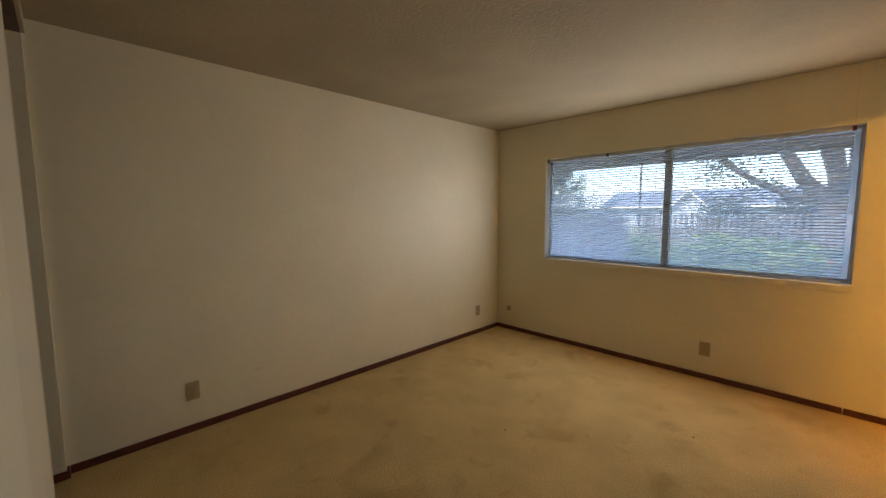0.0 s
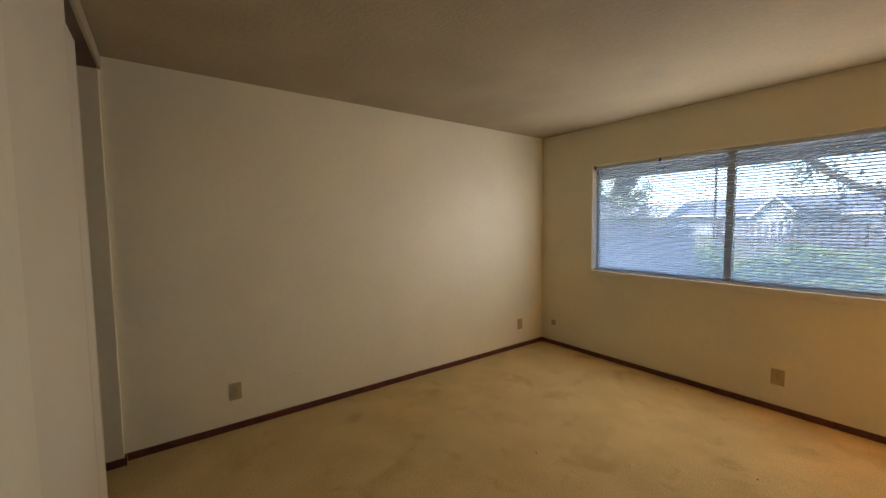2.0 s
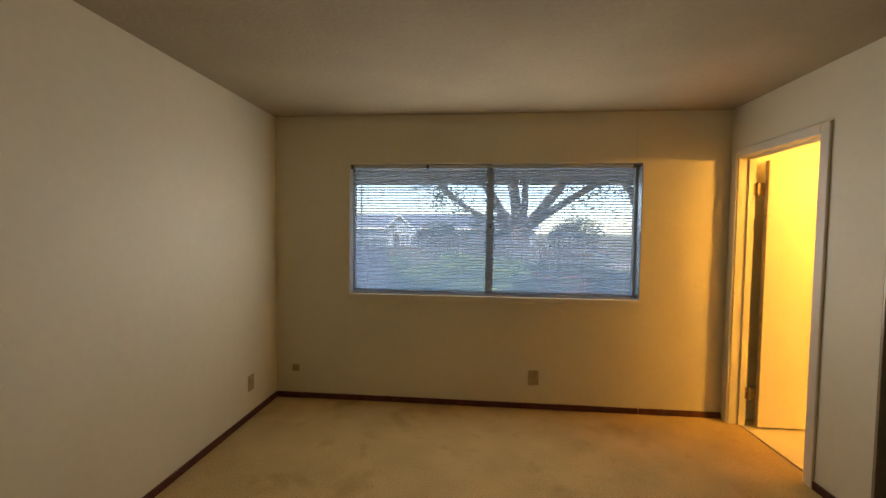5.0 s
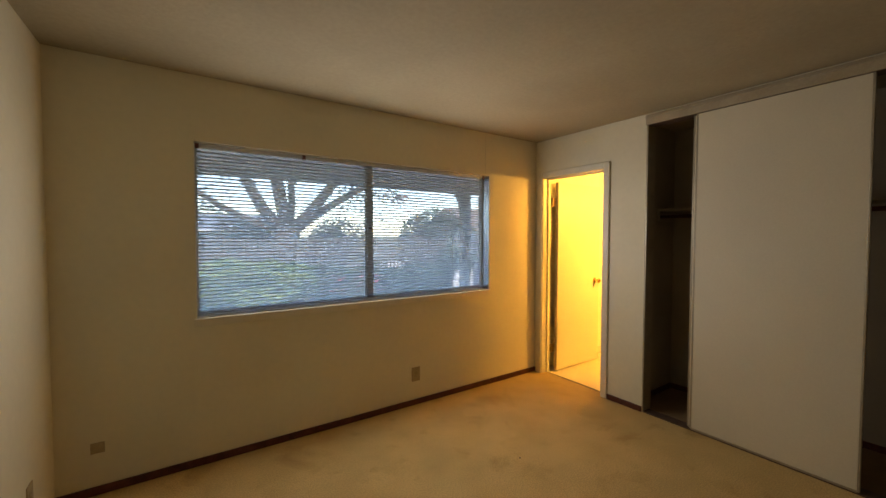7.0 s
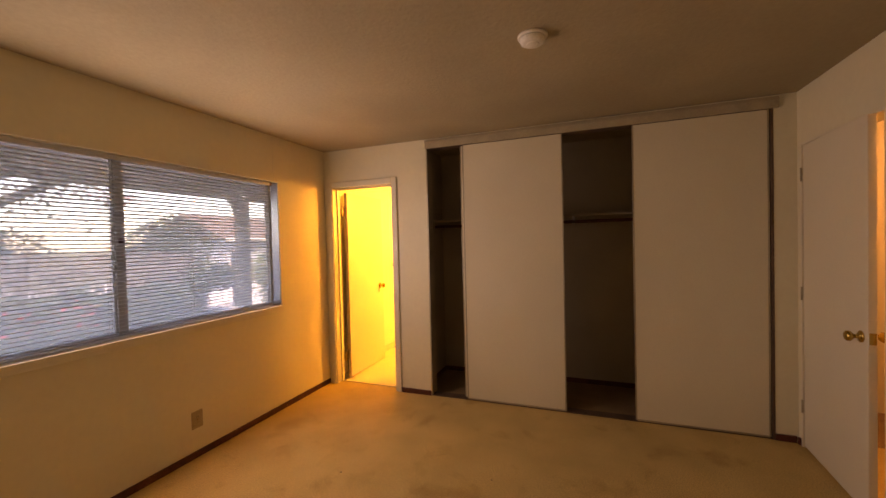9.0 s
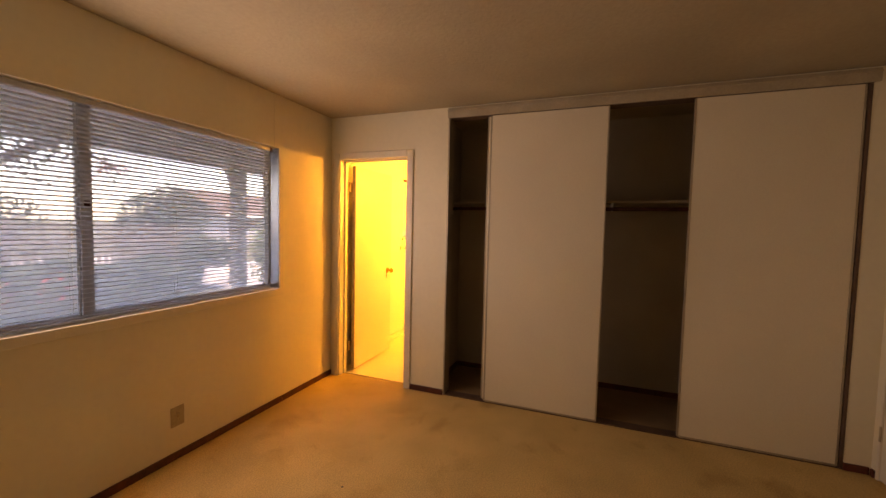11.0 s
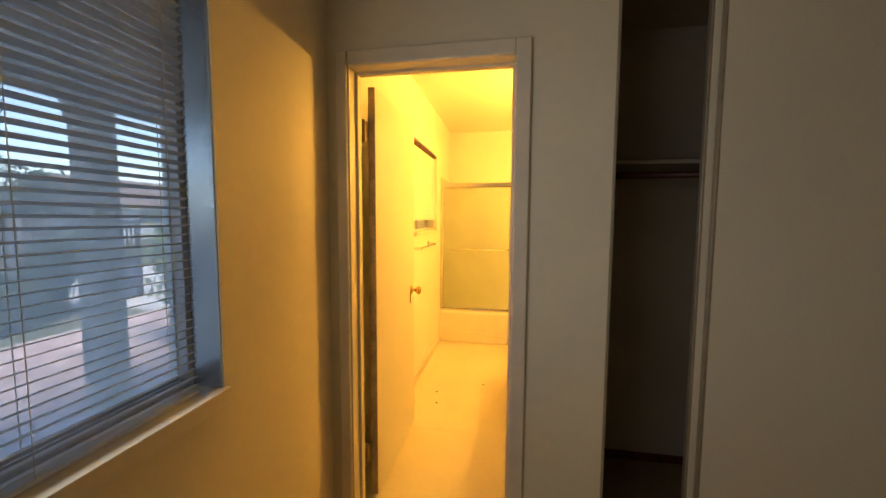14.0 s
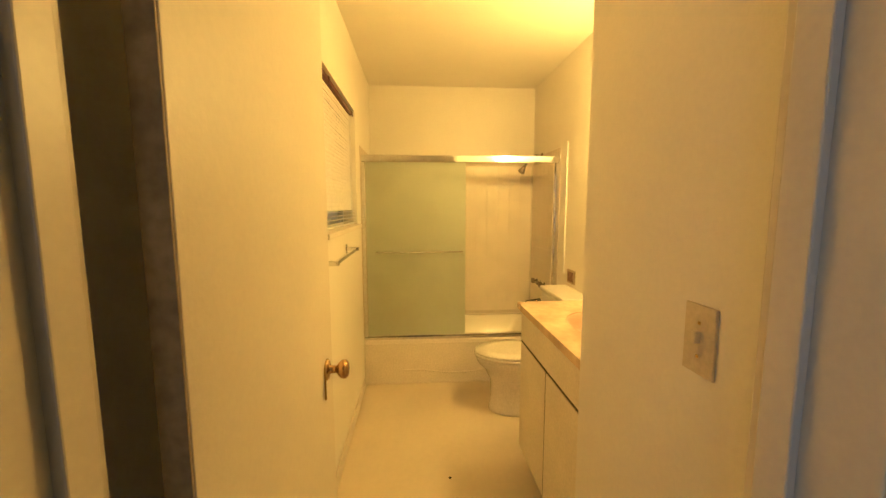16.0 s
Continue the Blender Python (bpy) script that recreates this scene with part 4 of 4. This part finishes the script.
def leaf_cloud(count, place, size, seed):
    """Many small folded leaves at the points that place(rng) gives."""
    rng = np.random.default_rng(seed)
    V, F = [], []
    for k in range(count):
        c = np.array(place(rng))
        d = rng.normal(size=3)
        d /= np.linalg.norm(d)
        e = np.cross(d, rng.normal(size=3))
        e /= np.linalg.norm(e) + 1e-9
        n = np.cross(d, e)
        s = size * rng.uniform(0.6, 1.4)
        i = len(V)
        V += [c - d * s, c + e * s * 0.45 + n * s * 0.12, c + d * s, c - e * s * 0.45 + n * s * 0.12]
        F += [(i, i + 1, i + 2), (i, i + 2, i + 3)]
    return V, F


def leaf_part(name, parent, material, data, label=""):
    me = bpy.data.meshes.new(name)
    o = ORIGIN[parent.name]
    me.from_pydata([tuple(np.array(v) - np.array(o)) for v in data[0]], [], data[1])
    me.materials.append(material)
    ob = new(name, me)
    ob.parent = parent
    if label:
        ob["label"] = label
    return ob


def shrub(x, y, rx, ry, h, material, count, size, seed, label, group=""):
    s = thing("shrub", (x, y, G), label, "shrub", group)
    stems = bmesh.new()
    rng = random.Random(seed)
    for k in range(9):
        a = rng.uniform(0, 6.28)
        add_tube(stems, (x + 0.05 * math.cos(a), y + 0.05 * math.sin(a), G - 0.02), (x + 0.6 * rx * math.cos(a), y + 0.6 * ry * math.sin(a), G + h * rng.uniform(0.4, 0.75)), 0.014, 0.005, seg=5)
    part("stems", stems, M_BARK, s)
    lumps = [(rng.uniform(-0.55, 0.55) * rx, rng.uniform(-0.55, 0.55) * ry, h * rng.uniform(0.25, 0.75), rng.uniform(0.34, 0.58)) for _ in range(9)]
    def place(r):
        lx, ly, lz, q = lumps[r.integers(len(lumps))]
        d = r.normal(size=3)
        d /= np.linalg.norm(d)
        f = r.uniform(0.55, 1.0) ** 0.5 * r.uniform(0.85, 1.12)
        return (x + lx + d[0] * q * rx * f, y + ly + d[1] * q * ry * f, max(G + 0.04, G + lz + d[2] * q * 0.55 * h * f))
    leaf_part("foliage", s, material, leaf_cloud(count, place, size, seed), "")
    return s


shrub(7.15, 7.6, 1.15, 0.8, 2.35, M_LEAF3, 8000, 0.055, 11, "tall round dark green shrub beside the path")
HEDGE = ((0.1, 5.5, 0.75, 1.12), (0.9, 5.7, 0.8, 1.16), (1.7, 5.5, 0.8, 1.14), (2.45, 5.7, 0.7, 1.06))
for i, (x, y, r, h) in enumerate(HEDGE):
    shrub(x, y, r, 0.55, h, M_LEAF2, 2600, 0.055, 20 + i, "yellow-green hedge shrub along the fence", "shrubs along the fence")
for i, (x, y, r, h) in enumerate(((3.45, 5.8, 0.75, 0.95), (4.25, 5.9, 0.75, 0.92), (5.05, 5.8, 0.75, 0.88), (5.85, 5.9, 0.75, 0.95))):
    shrub(x, y, r, 0.5, h, M_LEAF3, 2600, 0.05, 30 + i, "low dark green shrub along the fence", "shrubs along the fence")
shrub(6.85, 6.0, 0.75, 0.55, 1.35, M_LEAF3, 4200, 0.05, 38, "rounded dark green shrub at the fence end")
shrub(6.2, 2.9, 0.55, 0.5, 1.75, M_LEAF2, 2600, 0.04, 41, "upright light green shrub near the porch")
fl = shrub(3.4, 4.6, 0.5, 0.4, 0.75, M_LEAF3, 1400, 0.032, 51, "flowering garden plant with small red blooms")
leaf_part("blooms", fl, M_PETAL, leaf_cloud(60, lambda r: (3.4 + r.uniform(-0.5, 0.5), 4.55 + r.uniform(-0.4, 0.2), G + r.uniform(0.45, 0.85)), 0.034, 52), "red blooms")


def tree(x, y, height, r0, seed, limbs, crown, label, fork=1.7, leaf=M_LEAF, size=0.07):
    t = thing("tree", (x, y, G), label, "tree")
    rng = random.Random(seed)
    wood, tips = bmesh.new(), []
    add_tube(wood, (x, y, G - 0.1), (x, y, G + 0.25), r0 * 1.35, r0 * 1.05, 14)
    add_tube(wood, (x, y, G + 0.25), (x + 0.05, y, G + fork), r0 * 1.05, r0 * 0.95, 14)
    def grow(p, d, r, n):
        q = p
        for s in range(4):
            d2 = (d + Vector((rng.uniform(-.22, .22), rng.uniform(-.22, .22), rng.uniform(-.05, .2)))).normalized()
            e = q + d2 * (0.32 + 0.30 * n)
            add_tube(wood, q, e, r, r * 0.84, 9, caps=False)
            q, d, r = e, d2, r * 0.84
            if n < 3 and s > 0:
                side = (d + Vector((rng.uniform(-1, 1), rng.uniform(-1, 1), rng.uniform(-.15, .6)))).normalized()
                if n > 0:
                    grow(q, side, r * 0.6, n - 1)
            if n <= 1 or s > 1:
                tips.append(q)
        tips.append(q)
        if n > 0:
            grow(q, d, r * 0.85, n - 1)
    for dx, dy, dz, q in limbs:
        grow(Vector((x + 0.05, y, G + fork - 0.15)), Vector((dx, dy, dz)).normalized(), r0 * q, 2)
    part("trunk", wood, M_BARK, t)
    def place(r):
        c = tips[r.integers(len(tips))]
        return (c.x + r.normal() * 0.36, c.y + r.normal() * 0.36, c.z + r.normal() * 0.34 - 0.28)
    leaf_part("crown", t, leaf, leaf_cloud(crown, place, size, seed))
    return t


big = tree(3.0, 8.7, 6, 0.34, 5, [(-0.75, -0.1, 0.62, 0.55), (-0.1, 0.2, 1.0, 0.6), (0.55, -0.2, 0.85, 0.55), (0.9, 0.1, 0.5, 0.42), (-0.35, -0.3, 1.0, 0.45), (-0.95, 0.15, 0.42, 0.34), (0.25, 0.3, 1.0, 0.36)], 28000, "large spreading tree with dark forked limbs", 1.75)
twig = bmesh.new()
spray = [Vector((3.05, 8.7, G + 1.6)), Vector((4.2, 8.8, 2.9)), Vector((5.5, 8.9, 3.35)), Vector((6.4, 9.0, 3.0)), Vector((6.9, 9.0, 2.7))]
for k in range(4):
    add_tube(twig, spray[k], spray[k + 1], 0.07 - 0.015 * k, 0.055 - 0.015 * k, 8)
part("limb", twig, M_BARK, big)
leaf_part("red_leaves", big, M_PETAL, leaf_cloud(150, lambda r: (6.75 + r.normal() * 0.26, 9.0 + r.normal() * 0.2, 2.74 + r.normal() * 0.12), 0.05, 61), "dull red leaves at a limb's end")
for i, (x, y, rx, h) in enumerate(((-7.0, 13.5, 2.6, 3.0), (0.6, 13.5, 1.5, 2.7), (2.7, 13.2, 1.5, 2.5), (5.6, 12.0, 1.6, 2.3))):
    shrub(x, y, rx, 1.0, h, M_LEAF3, 3600, 0.07, 70 + i, "broad dark green bush across the street side", "bushes beyond the fence")
tree(-19.5, 36, 6, 0.3, 9, [(-0.6, 0, 0.8, 0.6), (0.5, 0.2, 0.9, 0.6), (0.1, -0.3, 1.0, 0.6)], 4200, "far leafy street tree", 1.0, size=0.16)


def house(x0, x1, y0, y1, wall, ridge, roofmat, label, wins):
    h = thing("house", ((x0 + x1) / 2, (y0 + y1) / 2, G), label, "house")
    part("wall", box(x0, x1, y0, y1, G, wall), M_STUCCO, h)
    bm = bmesh.new()
    e, ym = 0.5, (y0 + y1) / 2
    a = [bm.verts.new(p) for p in ((x0 - e, y0 - e, wall - 0.1), (x1 + e, y0 - e, wall - 0.1), (x1 + e, ym, ridge), (x0 - e, ym, ridge), (x1 + e, y1 + e, wall - 0.1), (x0 - e, y1 + e, wall - 0.1))]
    bm.faces.new((a[0], a[1], a[2], a[3]))
    bm.faces.new((a[3], a[2], a[4], a[5]))
    bm.faces.new((a[0], a[3], a[5]))
    bm.faces.new((a[1], a[4], a[2]))
    bm.faces.new((a[0], a[5], a[4], a[1]))
    bmesh.ops.recalc_face_normals(bm, faces=bm.faces)
    part("roof", bm, roofmat, h)
    part("fascia", box(x0 - e, x1 + e, y0 - e - 0.03, y0 - e, wall - 0.26, wall - 0.06), M_WHITEP, h, "white fascia")
    for a, b, c, d in wins:
        w = part("window", box(a, b, y0 - 0.04, y0 - 0.001, c, d), M_WHITEP, h)
        part("pane", box(a + 0.07, b - 0.07, y0 - 0.05, y0 - 0.041, c + 0.07, d - 0.07), M_WIN, w)
    return h


def gable(h, x0, x1, y0, y1, wall, ridge, roofmat):
    """A wing under its own gable that looks towards the garden, with white barge boards."""
    xm, e = (x0 + x1) / 2, 0.35
    bm = bmesh.new()
    front = [(x0, G), (x1, G), (x1, wall), (xm, ridge - 0.15), (x0, wall)]
    a = [bm.verts.new((x, y0, z)) for x, z in front]
    b = [bm.verts.new((x, y1, z)) for x, z in front]
    bm.faces.new(a)
    bm.faces.new(b[::-1])
    for k in range(5):
        bm.faces.new((a[k], b[k], b[(k + 1) % 5], a[(k + 1) % 5]))
    bmesh.ops.recalc_face_normals(bm, faces=bm.faces)
    part("wing_wall", bm, M_STUCCO, h)
    slope = (ridge - wall) / (xm - x0)
    for side in (-1, 1):
        xe = xm + side * (xm - x0 + e)
        ze = wall - e * slope
        for name, m, ya, yb, lo, hi in (("wing_roof", roofmat, y0 - 0.3, y1, 0.0, 0.14), ("barge_board", M_WHITEP, y0 - 0.36, y0 - 0.302, -0.12, 0.16)):
            bm = bmesh.new()
            v = [bm.verts.new((x, y, z + d)) for y in (ya, yb) for x, z in ((xm, ridge), (xe, ze)) for d in (lo, hi)]
            for q in ((0, 1, 3, 2), (4, 6, 7, 5), (0, 2, 6, 4), (1, 5, 7, 3), (2, 3, 7, 6), (0, 4, 5, 1)):
                bm.faces.new([v[i] for i in q])
            bmesh.ops.recalc_face_normals(bm, faces=bm.faces)
            part(name, bm, m, h)


hs = house(-17, 9, 45, 54, 2.1, 3.9, M_ROOF, "far low house with a blue-grey roof", ((-7.0, -4.5, 0.9, 1.8), (-1.0, 2.2, 0.9, 1.8), (4.6, 7.0, 0.9, 1.8)))
house(-39, -17, 42, 51, 2.0, 3.7, M_STUCCO, "far pale house with a light roof", ((-33, -30, 0.8, 1.7), (-23.5, -20.5, 0.8, 1.7)))
house(22.5, 36, 24, 33, 2.2, 4.2, M_ROOF2, "far house with a brown roof", ((24, 25.8, 0.9, 1.9), (29, 31, 0.9, 1.9)))

gable(hs, -8.9, -5.7, 41.5, 45.0, 1.9, 3.55, M_ROOF)
up = thing("utility_pole", (-11.5, 40, G), "thin weathered wooden utility pole behind the houses", "pole")
part("shaft", tube((-11.5, 40, G), (-11.5, 40, 7.6), 0.13, 0.09, 12), M_BARK, up)
part("crossarm", box(-12.3, -10.7, 39.85, 39.95, 7.1, 7.22, 0.01), M_BARK, up)

# ---- pieces of floors and walls ----
pv = mesh_of("paver", box(-0.195, 0.195, -0.145, 0.145, 0, 0.03, 0.006), M_PAVE)
for i in range(18):
    for j in range(10):
        piece("paver", pv, walk_base, (1.02 + i * 0.405 + (0.2 if j % 2 else 0) - 0.1, 2.02 + j * 0.308, G + 0.008 + random.uniform(-0.002, 0.003)))
surround = struct("wall_tile_bed", boxes([(EX - 0.004, EX - 0.0005, BS + 0.001, -0.001, 0.365, 1.86), (6.36, EX - 0.005, BS + 0.0005, BS + 0.004, 0.365, 1.86), (6.36, EX - 0.005, -0.004, -0.0005, 0.365, 1.86)]), M_GROUT, "tan grout bed of the tub surround")
tl = 0.107
ta = mesh_of("tile", box(-0.0045, 0.0, -tl / 2 + 0.0012, tl / 2 - 0.0012, -tl / 2 + 0.0012, tl / 2 - 0.0012, 0.001), M_TILE)
for i in range(14):
    for k in range(13):
        piece("tile", ta, surround, (EX - 0.0035, -0.075 - i * tl, 0.45 + k * tl))
tb_ = mesh_of("tile", box(-tl / 2 + 0.0012, tl / 2 - 0.0012, 0.0, 0.0045, -tl / 2 + 0.0012, tl / 2 - 0.0012, 0.001), M_TILE)
for i in range(6):
    for k in range(13):
        piece("tile", tb_, surround, (EX - 0.065 - i * tl, BS + 0.0035, 0.45 + k * tl))
